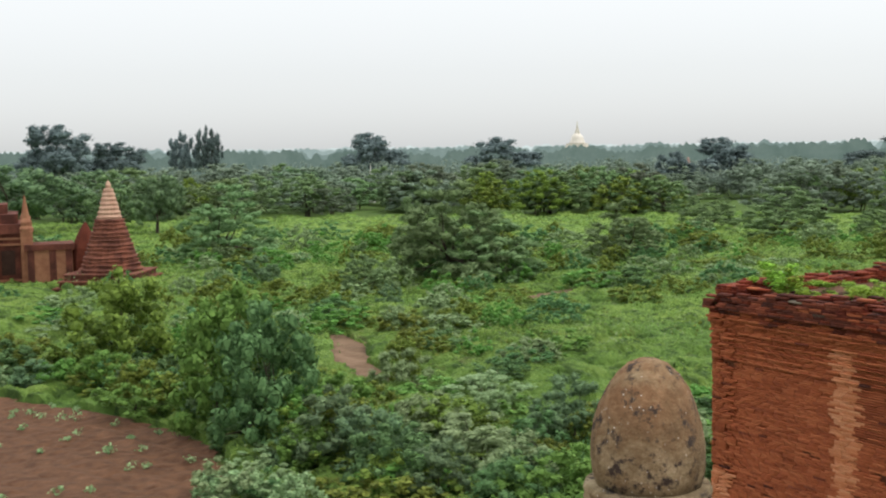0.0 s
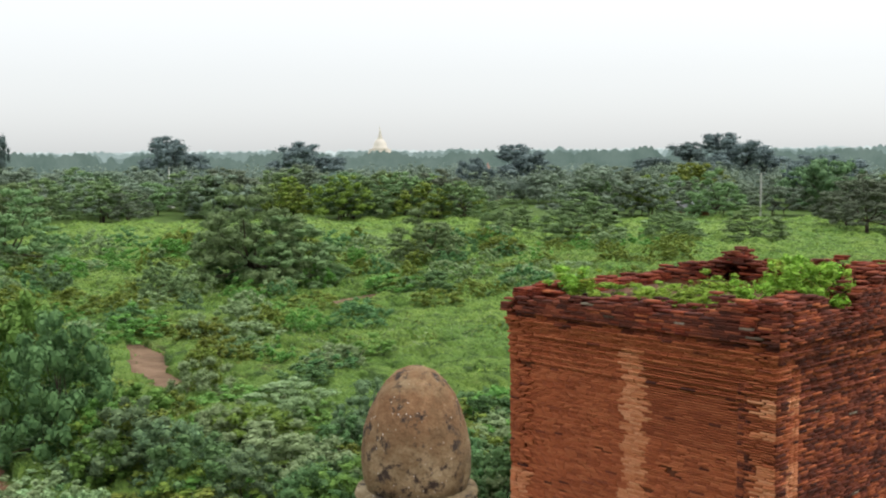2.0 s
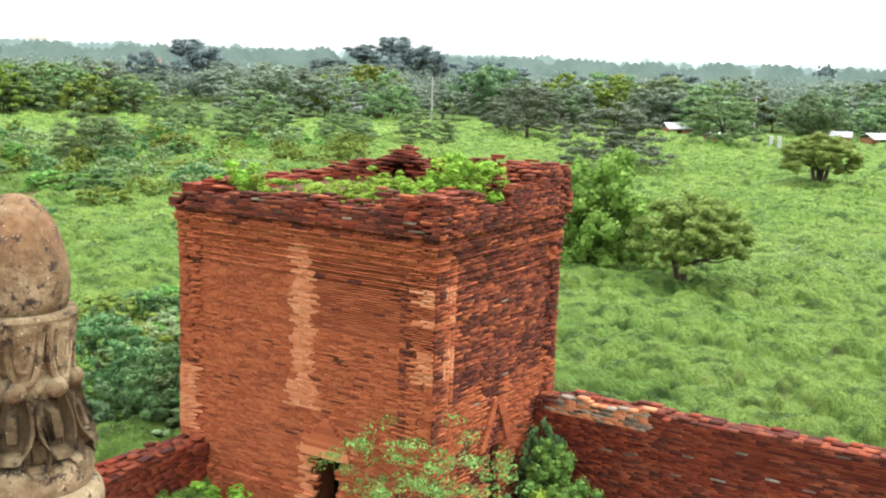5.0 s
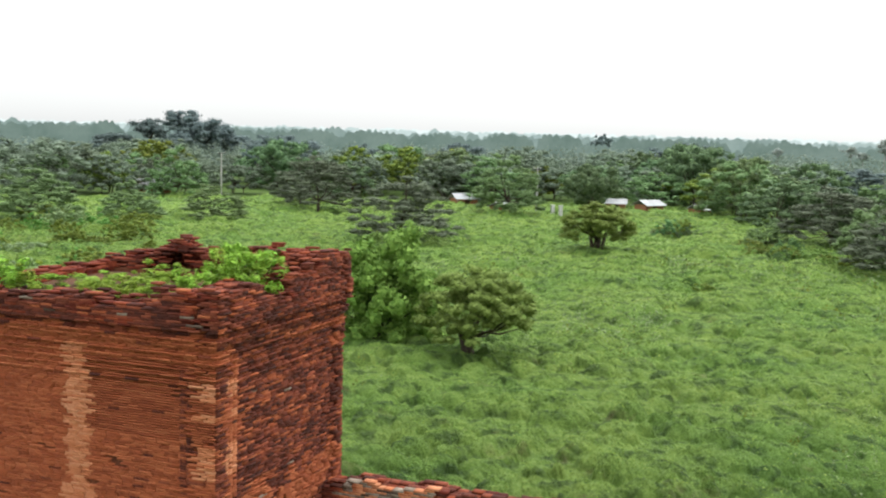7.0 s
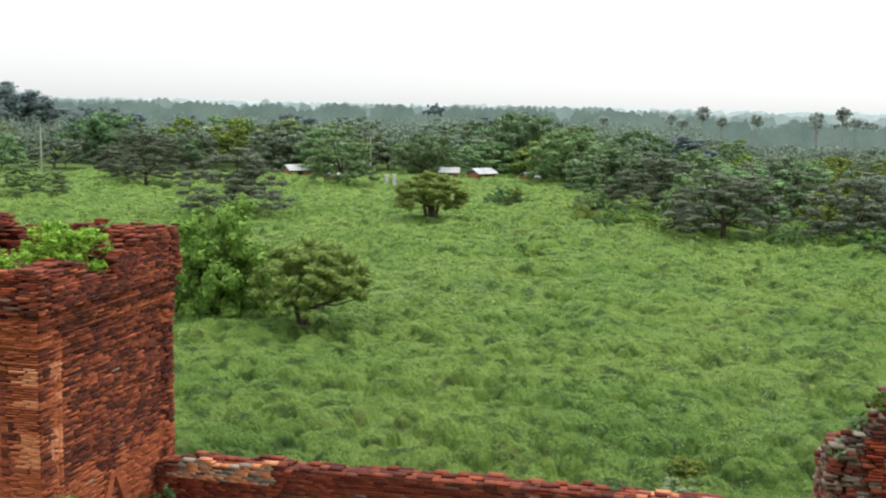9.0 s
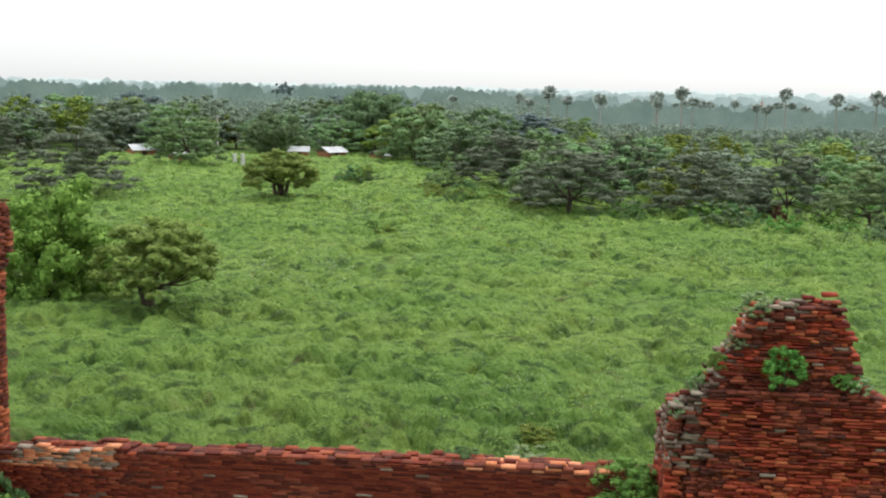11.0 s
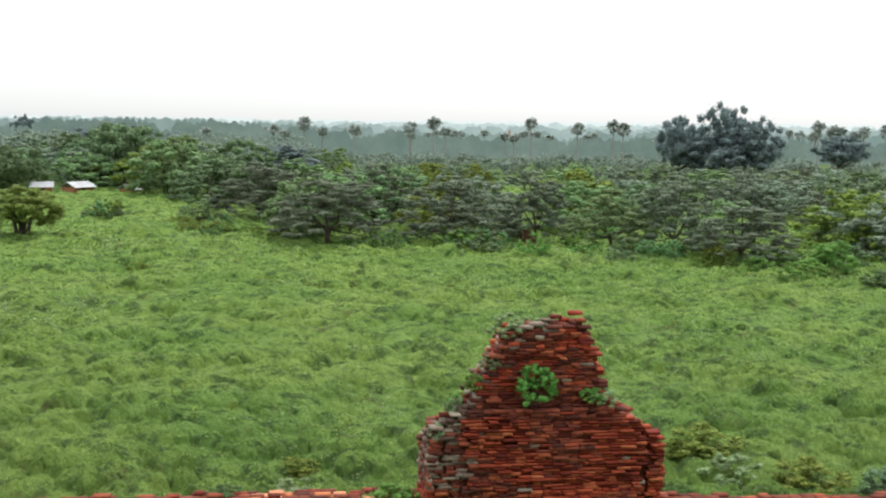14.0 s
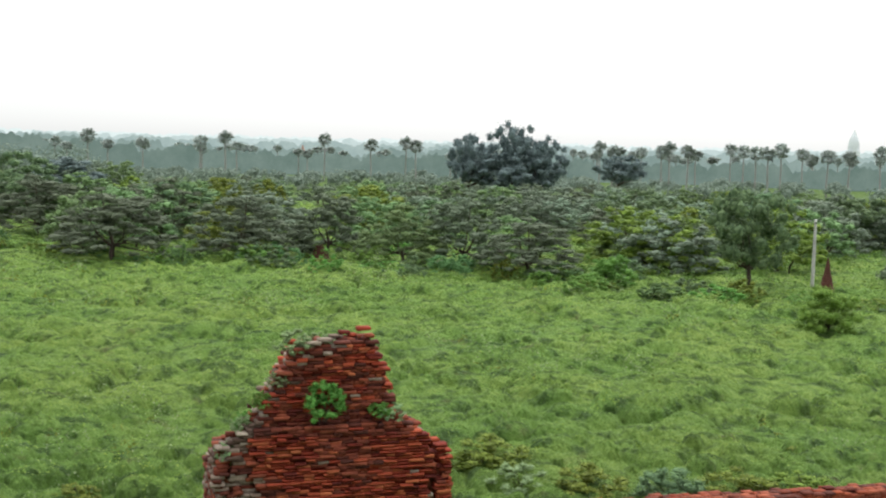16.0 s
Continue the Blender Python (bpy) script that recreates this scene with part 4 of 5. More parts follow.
# trees round the big meadow
put(FRESH[0], 14.1, 48.3, 4.2, 5.6, "small round meadow tree with short thick trunk", "tree", "meadow trees", PR)
put(FRESH[1], 38, 92.2, 4.6, 6.8, "small spreading meadow tree with short trunk", "tree", "meadow trees", PR)
put(ACACIA_OLIVE[0], 22, 100.7, 6.2, 11, "wide olive-green tree at the meadow's edge", "tree", "meadow trees", PR)
put(BUSH["glossy"][0], 10.6, 53.6, 5.1, 5.6, "dense rounded bright green bush beside the gatehouse", "bush", "meadow trees", PR)
put(BUSH["glossy"][0], 11.2, 54.1, 5.7, 5.9, "dense rounded bright green bush beside the gatehouse", "bush", "meadow trees", PR)
for x, y, h, w in [(20.2, 144, 7, 11.5), (44.4, 138.5, 8.1, 10), (58.6, 98.3, 2.7, 5), (64.3, 95.6, 5.8, 11), (56.5, 74, 5.7, 11.3), (63.7, 66.8, 5.6, 9.2),
                   (70.6, 63.4, 5.8, 7.4), (70.8, 55.5, 5.4, 8), (74.2, 51.8, 5.8, 8), (72, 44, 4.4, 8.8), (86.3, 43, 3.9, 6), (49.6, 163, 7.3, 11.5), (19.6, 158, 6.5, 10)]:
    put(pick(ACACIA[:2] + ACACIA_OLIVE * 2), x, y, h, w, "flat-crowned thorn tree in the belt along the meadow", "tree", "tree belt", PR)
for x, y, h, w in [(55.2, 136.5, 7.1, 9), (82.8, 161, 10.0, 13), (63.7, 158, 6.2, 10), (20.7, 184.7, 9.2, 11), (76.2, 28.3, 7.7, 6.6), (120.7, 34.6, 6.0, 10), (92.7, 183, 9.9, 12)]:
    put(pick(ROUND), x, y, h, w, "dark leafy tree with a dense rounded crown", "tree", "tree belt", PR)
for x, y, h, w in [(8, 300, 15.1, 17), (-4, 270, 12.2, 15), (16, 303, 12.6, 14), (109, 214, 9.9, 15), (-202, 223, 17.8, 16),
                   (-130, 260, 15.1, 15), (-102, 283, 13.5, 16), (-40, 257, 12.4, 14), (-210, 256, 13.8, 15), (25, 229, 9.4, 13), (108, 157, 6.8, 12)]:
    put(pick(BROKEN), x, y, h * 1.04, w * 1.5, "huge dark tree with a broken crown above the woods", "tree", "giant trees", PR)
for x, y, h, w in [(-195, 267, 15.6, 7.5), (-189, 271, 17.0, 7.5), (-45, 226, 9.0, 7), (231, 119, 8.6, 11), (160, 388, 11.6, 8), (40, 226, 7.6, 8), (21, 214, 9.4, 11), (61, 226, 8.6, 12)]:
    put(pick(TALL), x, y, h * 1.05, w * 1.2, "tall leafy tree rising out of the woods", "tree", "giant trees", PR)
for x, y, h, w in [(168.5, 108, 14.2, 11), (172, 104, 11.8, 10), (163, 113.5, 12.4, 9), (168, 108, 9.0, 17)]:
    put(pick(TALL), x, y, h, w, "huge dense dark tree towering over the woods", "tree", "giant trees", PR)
behind = []
# the woods behind: crowns standing close, kinds mixed
EDGE_AZ = [-85, -62, -36, -30, -20, -12, -2, 8, 20, 46]
EDGE_D = [88, 92, 98, 122, 172, 176, 186, 165, 172, 172]
for k in range(330):
    az = PR.uniform(-84, -28) if k < 150 else PR.uniform(-30, 44)
    near = float(np.interp(az, EDGE_AZ, EDGE_D))
    d = near + (245 - near) * PR.random() ** 1.15
    h = PR.uniform(4.0, 5.8) if az < -33 else PR.uniform(5.2, 8.4)
    if az < -38:                       # heights capped to fit the camera's view, so the palms show above
        h = min(h, max(1.6, 9.4 - 0.029 * d))
    if 25.4 < az < 27.4 and 190 < d < 240 or -27 < az < -22.5 and d < 168:
        continue
    if 25.2 < az < 27.6:
        h = min(h, 5.4)
    if d > 212:
        behind.append((pick(WOOD[:1] + WOOD[4:5]), -d * math.sin(radians(az)), d * math.cos(radians(az)), h, h * PR.uniform(1.35, 2.2), PR.uniform(0, 6.28)))
        continue
    put(pick(WOOD), -d * math.sin(radians(az)), d * math.cos(radians(az)), h, h * PR.uniform(1.35, 2.2), "rounded green tree crowded among others in the woods", "tree", "woods", PR)
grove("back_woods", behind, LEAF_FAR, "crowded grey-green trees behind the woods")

# shrubs of the scrub and the field's edge: kind, x, y, height, width
SHRUBS = [("olive", -33.9, 41.1, 4.6, 5.3), ("olive", -32.7, 47.7, 2.4, 4), ("fresh", -22.6, 33.2, 5.0, 4.4), ("blue", -20.2, 31.6, 5.0, 4.0), ("olive", -37.9, 39.7, 1.7, 3.4),
          ("fresh", -18.3, 33.4, 2.2, 3.2), ("olive", -17.4, 31.4, 2.0, 3.4), ("dark", -11.1, 36.1, 2.3, 2.9), ("olive", -25.6, 53.6, 1.5, 3.0), ("grey", -20.1, 42, 1.7, 2.8),
          ("olive", -20.9, 43.8, 1.8, 2.2), ("blue", -31.5, 56.9, 1.6, 3.6), ("grey", -15.9, 40.2, 1.2, 4.2)]
SHRUBS2 = [("grey", -12.8, 32.2, 1.6, 4.2), ("grey", -15.4, 34.4, 1.7, 3.2), ("fresh", -16.6, 35.6, 1.3, 2.6), ("dark", -46.4, 72.6, 2.3, 3.3), ("dark", -30.8, 63.2, 1.5, 2),
           ("blue", -18.6, 75.6, 1.7, 4.6), ("olive", -18.9, 106.3, 2, 5), ("blue", -27.5, 80, 1.8, 4.2), ("fresh", -29.9, 95, 1.9, 2.7), ("fresh", -9.3, 28.0, 1.9, 3.2),
           ("blue", -7.6, 31.0, 2.4, 3.2), ("grey", -10.4, 30.0, 1.6, 3.4), ("blue", -5.6, 29.3, 2.2, 2.8), ("fresh", -13.6, 28.6, 1.4, 3)]
SHRUBS3 = [("olive", 28.0, 14.6, 1.0, 2.4), ("dark", 29.4, 12.7, 1.1, 2.2), ("olive", 30.6, 11.2, 1.0, 2.6), ("grey", 27.2, 16.4, 0.9, 2.0), ("olive", 31.6, 9.6, 1.0, 2.4),
           ("fresh", 71.4, 36.8, 2.4, 4.3), ("blue", 66.7, 30.6, 1.5, 3.2), ("glossy", 61.9, 18.3, 2.7, 3.7), ("fresh", 77.4, 60.8, 1.6, 2.4), ("olive", 35, 66.3, 0.95, 1.8),
           ("olive", 24.4, 22.8, 0.9, 2.2), ("grey", 25.8, 21.4, 0.8, 1.8), ("olive", 27.0, 20.2, 1.0, 2.4), ("olive", 28.6, 18.4, 1.0, 2.6), ("grey", 17.2, 23.6, 0.6, 1.8), ("olive", 18.6, 25.4, 0.6, 1.4)]
SHRUB_WORDS = {"glossy": "bright yellow-green rounded bush beside a brick stupa", "olive": "olive-green rounded shrub in rough scrub", "blue": "blue-green feathery shrub in rough scrub", "dark": "dark dense rounded shrub",
               "fresh": "fresh green leafy shrub", "grey": "pale grey-green flowering shrub thicket", "bright": "bright green sprouting weeds"}
for kind, x, y, h, w in SHRUBS + SHRUBS2 + SHRUBS3:
    put(pick(BUSH[kind]), x, y, h, w, SHRUB_WORDS[kind], "shrub", "scrub shrubs", PR)
# the hedge along the ploughed field and the thicket below the terrace
HEDGE = [(-50, 38.2), (-41, 37.6), (-33, 36.9), (-27, 35.6), (-23.6, 34.0), (-20.6, 31.8), (-18.2, 29.6), (-15.5, 28.4), (-11.5, 27.6), (-8.2, 28.6)]
for k in range(46):
    f = (k + PR.random()) / 46 * (len(HEDGE) - 1.001)
    i = int(f)
    x, y = (HEDGE[i][j] + (HEDGE[i + 1][j] - HEDGE[i][j]) * (f - i) + PR.uniform(-0.2, 1.4) for j in (0, 1))
    kind = ["olive", "dark", "olive", "dark", "blue", "fresh"][int(PR.integers(6))]
    h = PR.uniform(1.2, 2.3)
    put(pick(BUSH[kind]), x, y, h, h * PR.uniform(1.15, 1.7), SHRUB_WORDS[kind], "shrub", "field hedge", PR)
# undergrowth filling the scrub between those
count = 0
thicket = {kind: [] for kind in SMALL}
while count < 330:
    a, d = radians(PR.uniform(-1, 46)), PR.uniform(50, 125) if PR.random() < 0.52 else PR.uniform(29, 54)
    x, y = -d * math.sin(a), d * math.cos(a)
    lx, ly = to_local(x, y)
    if ly < 7.6 and lx < 6.5 or inside(FIELD, x, y) or inside(PATH_NEAR, x, y) or inside(PATH_FAR, x, y) or (x > -16 and 41 < y < 72):
        continue
    if math.hypot(x + 26, y - 48) < 3.5 or math.hypot(x + 22.5, y - 43.5) < 2.6 or math.hypot(x + 57, y - 66) < 8 or (d < 40 and x < -24):
        continue
    kind = ["olive", "grey", "blue", "fresh", "grey", "olive"][int(PR.integers(6))]
    h, w = PR.uniform(0.7, 1.8) * (0.7 + d / 150), PR.uniform(1.8, 4.0) * (0.7 + d / 150)
    if d > 56:
        thicket[kind].append((pick(SMALL[kind]), x, y, h, w, PR.uniform(0, 6.28)))
    else:
        put(pick(SMALL[kind]), x, y, h, w, SHRUB_WORDS[kind], "shrub", "scrub shrubs", PR)
    count += 1
for kind, leaf in (("olive", LEAF_OLIVE), ("grey", LEAF_GREY), ("blue", LEAF_BLUE), ("fresh", LEAF_FRESH)):
    grove("scrub_thicket", thicket[kind], leaf, "low " + kind + "-green thicket scattered through the far scrub")
# undergrowth at the foot of the tree belt
for k in range(60):
    f = PR.random()
    x = np.interp(f, [0, 0.25, 0.5, 0.8, 1], [52, 56, 66, 70, 74]) + PR.normal(0, 2.0)
    y = np.interp(f, [0, 0.25, 0.5, 0.8, 1], [110, 72, 59, 37, 14]) + PR.normal(0, 2.0)
    kind = ["olive", "blue", "fresh", "dark"][int(PR.integers(4))]
    put(pick(SMALL[kind]), float(x), float(y), PR.uniform(0.8, 2.0), PR.uniform(2.2, 4.6), SHRUB_WORDS[kind], "shrub", "belt undergrowth", PR)


# weeds and saplings on the brickwork and in the court
def on_base(lx, ly, lz):
    return BASE @ Vector((lx, ly, lz))


for lx, ly, lz, h, w in [(2.0, 3.0, 6.55, 0.35, 1.2), (1.3, 3.9, 6.55, 0.3, 1.1), (2.4, 4.6, 6.55, 0.3, 1.2), (3.2, 3.4, 6.55, 0.4, 1.3), (1.6, 5.4, 6.55, 0.3, 1.0), (3.3, 0.9, 6.7, 0.7, 1.1), (2.4, 1.1, 6.6, 0.8, 1.3), (1.4, 2.2, 6.6, 0.5, 1.1), (0.7, 5.9, 6.62, 0.6, 1.15), (0.6, 5.2, 6.62, 0.42, 0.8), (0.7, 3.5, 6.6, 0.35, 0.6), (0.9, 2.7, 6.62, 0.35, 0.7), (0.9, 1.75, 6.62, 0.45, 0.85), (1.1, 1.2, 6.7, 0.5, 0.8),
                         (1.6, 0.9, 6.7, 0.6, 0.9), (2.1, 0.5, 6.75, 0.75, 1.2), (2.7, 0.6, 6.8, 0.65, 1.0), (3.4, 1.6, 6.65, 0.85, 1.1), (1.2, 6.6, 6.6, 0.4, 0.6)]:
    p = on_base(lx, ly, lz)
    put(pick(BUSH["bright"]), p.x, p.y, h * 1.25, w * 1.2, "bright green weeds sprouting from broken brickwork", "weed", "wall weeds", PR, "weed", 0.04, p.z)
for kind, lx, ly, lz, h, w in [("fresh", 3.2, -17.25, 4.5, 0.8, 0.95), ("grey", 3.35, -15.3, 3.7, 0.4, 0.5), ("grey", 3.45, -15.6, 4.25, 0.35, 0.5), ("fresh", 3.4, -16.0, 4.75, 0.35, 0.5), ("grey", 3.3, -16.3, 5.2, 0.3, 0.5), ("grey", 3.2, -18.7, 4.4, 0.35, 0.7), ("grey", 3.5, -16.75, 5.8, 0.5, 1.0), ("grey", 3.7, -17.3, 5.9, 0.3, 0.7), ("fresh", 3.25, -18.45, 4.5, 0.3, 0.6),
                               ("fresh", 3.9, -15.75, 4.1, 0.5, 0.6), ("fresh", 3.5, -15.45, 3.5, 0.45, 0.4), ("fresh", 4.5, -14.5, 1.3, 1.1, 1.8), ("blue", 5.5, -10.8, 1.8, 0.4, 0.9)]:
    p = on_base(lx, ly, lz)
    put(pick(BUSH[kind]), p.x, p.y, h, w, "green tuft of weeds rooted in old brickwork", "weed", "wall weeds", PR, "weed", 0.05, p.z)
for kind, lx, ly, h, w in [("airy", -1.1, -0.3, 3.4, 2.8), ("airy", -1.3, 0.6, 3.0, 2.4), ("airy", -0.8, -1.4, 3.2, 2.6), ("fresh", 3.6, -1.2, 1.9, 1.8), ("blue", 4.2, -0.6, 2.2, 1.3), ("fresh", 2.6, -2.2, 1.5, 1.7), ("bright", 1.3, -1.6, 1.4, 1.8),
                           ("bright", -1.2, 4.8, 0.9, 2.0), ("fresh", -1.6, 5.6, 0.8, 1.6), ("fresh", 3.3, -3.9, 1.2, 1.6), ("blue", 0.6, -1.8, 1.7, 1.5)]:
    p = on_base(lx, ly, 0)
    put(pick(AIRY if kind == "airy" else BUSH[kind]), p.x, p.y, h, w, "young leafy sapling growing in the walled court", "sapling", "court saplings", PR, "sapling", 0.05, COURT)

for ob in PATTERNS:
    drop_pattern(ob)


def weeds(name, leaf, label, seed, total, az0, az1, d0, d1, keep, per, rad, high, size, falloff=1.0):
    """Low plants in clumps over a stretch of ground, too many to count."""
    rng = np.random.default_rng(seed)
    a = np.radians(rng.uniform(az0, az1, total))
    d = (d0 ** (2 - falloff) + rng.random(total) * (d1 ** (2 - falloff) - d0 ** (2 - falloff))) ** (1 / (2 - falloff))
    x, y = -d * np.sin(a), d * np.cos(a)
    lx, ly = to_local(x, y)
    ok = ~((lx > -0.3) & (lx < 6.0) & (ly > -0.3) & (ly < 7.3)) & ~((lx > 3.0) & (lx < 5.6) & (ly < 0)) & ~((ly > 6.0) & (ly < 7.1) & (lx < 0))
    ok &= ~inside(FIELD, x, y) & ~inside(PATH_NEAR_KEEP, x, y) & ~inside(PATH_FAR, x, y)
    if keep is not None:
        ok &= keep(x, y, rng)
    x, y, d = x[ok], y[ok], d[ok]
    s = rng.uniform(0.6, 1.4, len(x)) * np.clip(d / 45, 0.75, 1.9)
    c = np.stack([x, y, ground_z(x, y) + high * 0.35 * s], 1)
    r = np.stack([rad * s, rad * s, high * s * 0.8], 1)
    r *= rng.uniform(0.65, 1.4, (len(x), 3))
    q = leaf_quads(rng, c, r, per, size * np.clip(d / 50, 0.6, 1.8), 0.28, 0.85)
    tagged(link_mesh(name, quads_mesh(name, q), leaf), label, "weeds", kind="stuff")


def clumpy(x, y, rng):
    f = np.sin(0.55 * x + 1.7 * np.sin(0.21 * y)) + np.sin(0.62 * y + 1.4 * np.sin(0.27 * x + 1.0)) + 0.8 * np.sin(1.5 * x - 1.1 * y)
    return f + rng.normal(0, 0.9, x.shape) > -1.7


def pale_place(x, y, rng):
    return (np.sin(0.31 * x + 0.7) + np.sin(0.27 * y + 1.9 * np.sin(0.15 * x)) + rng.normal(0, 0.3, x.shape)) > 0.75


weeds("pale_weeds", LEAF_GREY, "patches of pale flowering weeds among the green", 503, 2300, -78, 42, 26, 90, pale_place, 34, 0.45, 0.62, 0.06)
weeds("dark_weeds", LEAF_FRESH, "darker green herb clumps in the meadow", 504, 3400, -78, 40, 25, 120, clumpy, 40, 0.5, 0.62, 0.055)
weeds("dry_weeds", LEAF_OLIVE, "brownish seeding weeds in the meadow", 505, 700, -78, 40, 26, 100, pale_place, 36, 0.36, 0.44, 0.08)


def weed_cover():
    """The close cover of low weeds as one hummocky sheet over meadow and scrub."""
    rng = np.random.default_rng(507)
    az = np.radians(np.arange(-82, 52, 0.16))
    d = np.geomspace(24, 175, 560)
    x, y = -d[:, None] * np.sin(az), d[:, None] * np.cos(az)
    rise = np.zeros(x.shape)
    n = 17500
    ma, md = rng.uniform(az[0], az[-1], n), 24 + 150 * rng.random(n) ** 1.25
    mr = (0.28 + 0.8 * rng.random(n) ** 1.5) * np.clip(md / 48, 0.75, 2.0)
    mh = rng.uniform(0.16, 0.62, n) * np.clip(md / 60, 0.9, 1.3)
    mh *= [0.85 + 0.75 * noise.noise(Vector((-e * math.sin(a) * 0.22, e * math.cos(a) * 0.22, 3.0))) for a, e in zip(ma, md)]     # taller and lower stands
    ratio = math.log(d[1] / d[0])
    for a, e, r, h in zip(ma, md, mr, mh):
        i0, i1 = int((math.log(max(e - r, 24) / 24)) / ratio), int(math.log((e + r) / 24) / ratio) + 2
        j0, j1 = int((a - r / e - az[0]) / radians(0.16)), int((a + r / e - az[0]) / radians(0.16)) + 2
        j0 = max(j0, 0)
        px, py = x[i0:i1, j0:j1], y[i0:i1, j0:j1]
        q = 1 - ((px + e * math.sin(a)) ** 2 + (py - e * math.cos(a)) ** 2) / (r * r)
        rise[i0:i1, j0:j1] = np.maximum(rise[i0:i1, j0:j1], h * np.clip(q, 0, 1) ** 0.42)
    rise += rng.uniform(-0.05, 0.05, x.shape)
    lx, ly = to_local(x, y)
    bare = ((lx < 5.75) & (ly < 7.2)) | inside(FIELD, x, y) | inside(PATH_NEAR_KEEP, x, y) | inside(PATH_FAR, x, y)
    z = np.where(bare, ground_z(x, y) - 0.35, ground_z(x, y) + 0.03 + rise)
    rows, cols = x.shape
    k = np.arange(rows * cols).reshape(rows, cols)
    f = np.stack([k[:-1, :-1], k[:-1, 1:], k[1:, 1:], k[1:, :-1]], -1).reshape(-1, 4)
    f = f[~bare.ravel()[f].all(1)]
    me = bpy.data.meshes.new("weed_cover")
    me.from_pydata(np.stack([x, y, z], -1).reshape(-1, 3).tolist(), [], f.tolist())
    tagged(link_mesh("weed_cover", me, WEED_COVER), "close hummocky cover of low green weeds on the meadow", "weeds", kind="stuff")
    # leaves standing out of that sheet
    n = 520000
    fi, fj = rng.random(n) * (rows - 1.001), rng.random(n) * (cols - 1.001)
    i, j = fi.astype(int), fj.astype(int)
    u, v = fi - i, fj - j
    keep = ~bare[i, j] & ~bare[i + 1, j] & ~bare[i, j + 1] & (rise[i, j] > rng.uniform(0.12, 0.45, n))
    i, j, u, v = i[keep], j[keep], u[keep], v[keep]
    far = d[i]
    dd, aa = far * np.exp(ratio * u), az[j] + radians(0.16) * v
    top = (z[i, j] * (1 - u) + z[i + 1, j] * u) * (1 - v) + (z[i, j + 1] * (1 - u) + z[i + 1, j + 1] * u) * v
    p = np.stack([-dd * np.sin(aa), dd * np.cos(aa), top + 0.0006 * dd], 1)
    s = (0.0014 * dd * rng.uniform(0.55, 1.35, len(dd)))[:, None]
    step_x, step_y = x[i + 1, j] - x[i, j], y[i + 1, j] - y[i, j]
    side_x, side_y = x[i, j + 1] - x[i, j], y[i, j + 1] - y[i, j]
    along, across = np.hypot(step_x, step_y), np.hypot(side_x, side_y)
    slope_d, slope_a = (z[i + 1, j] - z[i, j]) / along, (z[i, j + 1] - z[i, j]) / across
    nrm = np.stack([-slope_d * step_x / along - slope_a * side_x / across, -slope_d * step_y / along - slope_a * side_y / across, np.full(len(i), 0.75)], 1)
    nrm /= np.linalg.norm(nrm, axis=1, keepdims=True)
    nrm += rng.normal(size=p.shape) * 0.3
    nrm /= np.linalg.norm(nrm, axis=1, keepdims=True)
    t = np.cross(nrm, rng.normal(size=p.shape))
    t /= np.linalg.norm(t, axis=1, keepdims=True)
    w = np.cross(nrm, t) * rng.uniform(0.35, 0.7, (len(p), 1))
    t[:, 2] = np.abs(t[:, 2])
    q = np.stack([p - t * s, p + t * s * 0.8 + w * s, p + t * s * 0.5 - w * s], 1)
    tagged(link_mesh("weed_leaves", quads_mesh("weed_leaves", q), LEAF_WEED), "lush small weed leaves standing out of the meadow", "weeds", kind="stuff")


weed_cover()


def seedlings():
    rng = np.random.default_rng(506)
    x, y = rng.uniform(-48, -18, 220), rng.uniform(18, 36, 220)
    ok = inside(FIELD, x, y)
    x, y = x[ok], y[ok]
    s = rng.uniform(0.5, 1.5, len(x))
    c = np.stack([x, y, ground_z(x, y) + 0.15 + 0.08 * s], 1)
    q = leaf_quads(rng, c, np.stack([0.22 * s, 0.22 * s, 0.14 * s], 1), 22, 0.075, 0.8, 0.3)
    tagged(link_mesh("seedlings", quads_mesh("seedlings", q), LEAF_GREY), "sparse young crop plants on bare soil", "crop", kind="stuff")


seedlings()


def far_woods(name, leaf, label, seed, trees, near, reach, low, high, per):
    """Woods beyond the meadow, crowns past counting."""
    rng = np.random.default_rng(seed)
    c, r = [], []
    edge_az = [-85, -62, -36, -30, -20, -12, -2, 8, 20, 46]
    edge_d = [92, 100, 104, 122, 172, 176, 190, 165, 178, 178]
    for k in range(trees):
        az = rng.uniform(-85, 46)
        d0 = max(near, float(np.interp(az, edge_az, edge_d)))
        d = d0 + (reach - d0) * rng.random() ** 1.1
        x, y = -d * math.sin(radians(az)), d * math.cos(radians(az))
        h = rng.uniform(low, high) if az > -36 else rng.uniform(0.6, 1.0) * max(2.2, 9.6 - 0.019 * d)
        w = h * rng.uniform(1.2, 2.1)
        n = 14
        ang, q = rng.uniform(0, 2 * np.pi, n), np.sqrt(rng.random(n)) * 0.42
        up = 0.84 - 0.6 * (q / 0.42) ** 2 * rng.uniform(0.3, 1, n) - 0.25 * rng.random(n)
        c.append(np.stack([x + w * q * np.cos(ang), y + w * q * np.sin(ang), h * np.maximum(up, 0.12)], 1))
        r.append(np.stack([w * rng.uniform(0.11, 0.19, n)] * 2 + [h * rng.uniform(0.12, 0.2, n)], 1))
    q = leaf_quads(rng, np.concatenate(c), np.concatenate(r), per, 0.34, 0.16, 0.9)
    tagged(link_mesh(name, quads_mesh(name, q), leaf), label, "woods", kind="stuff")


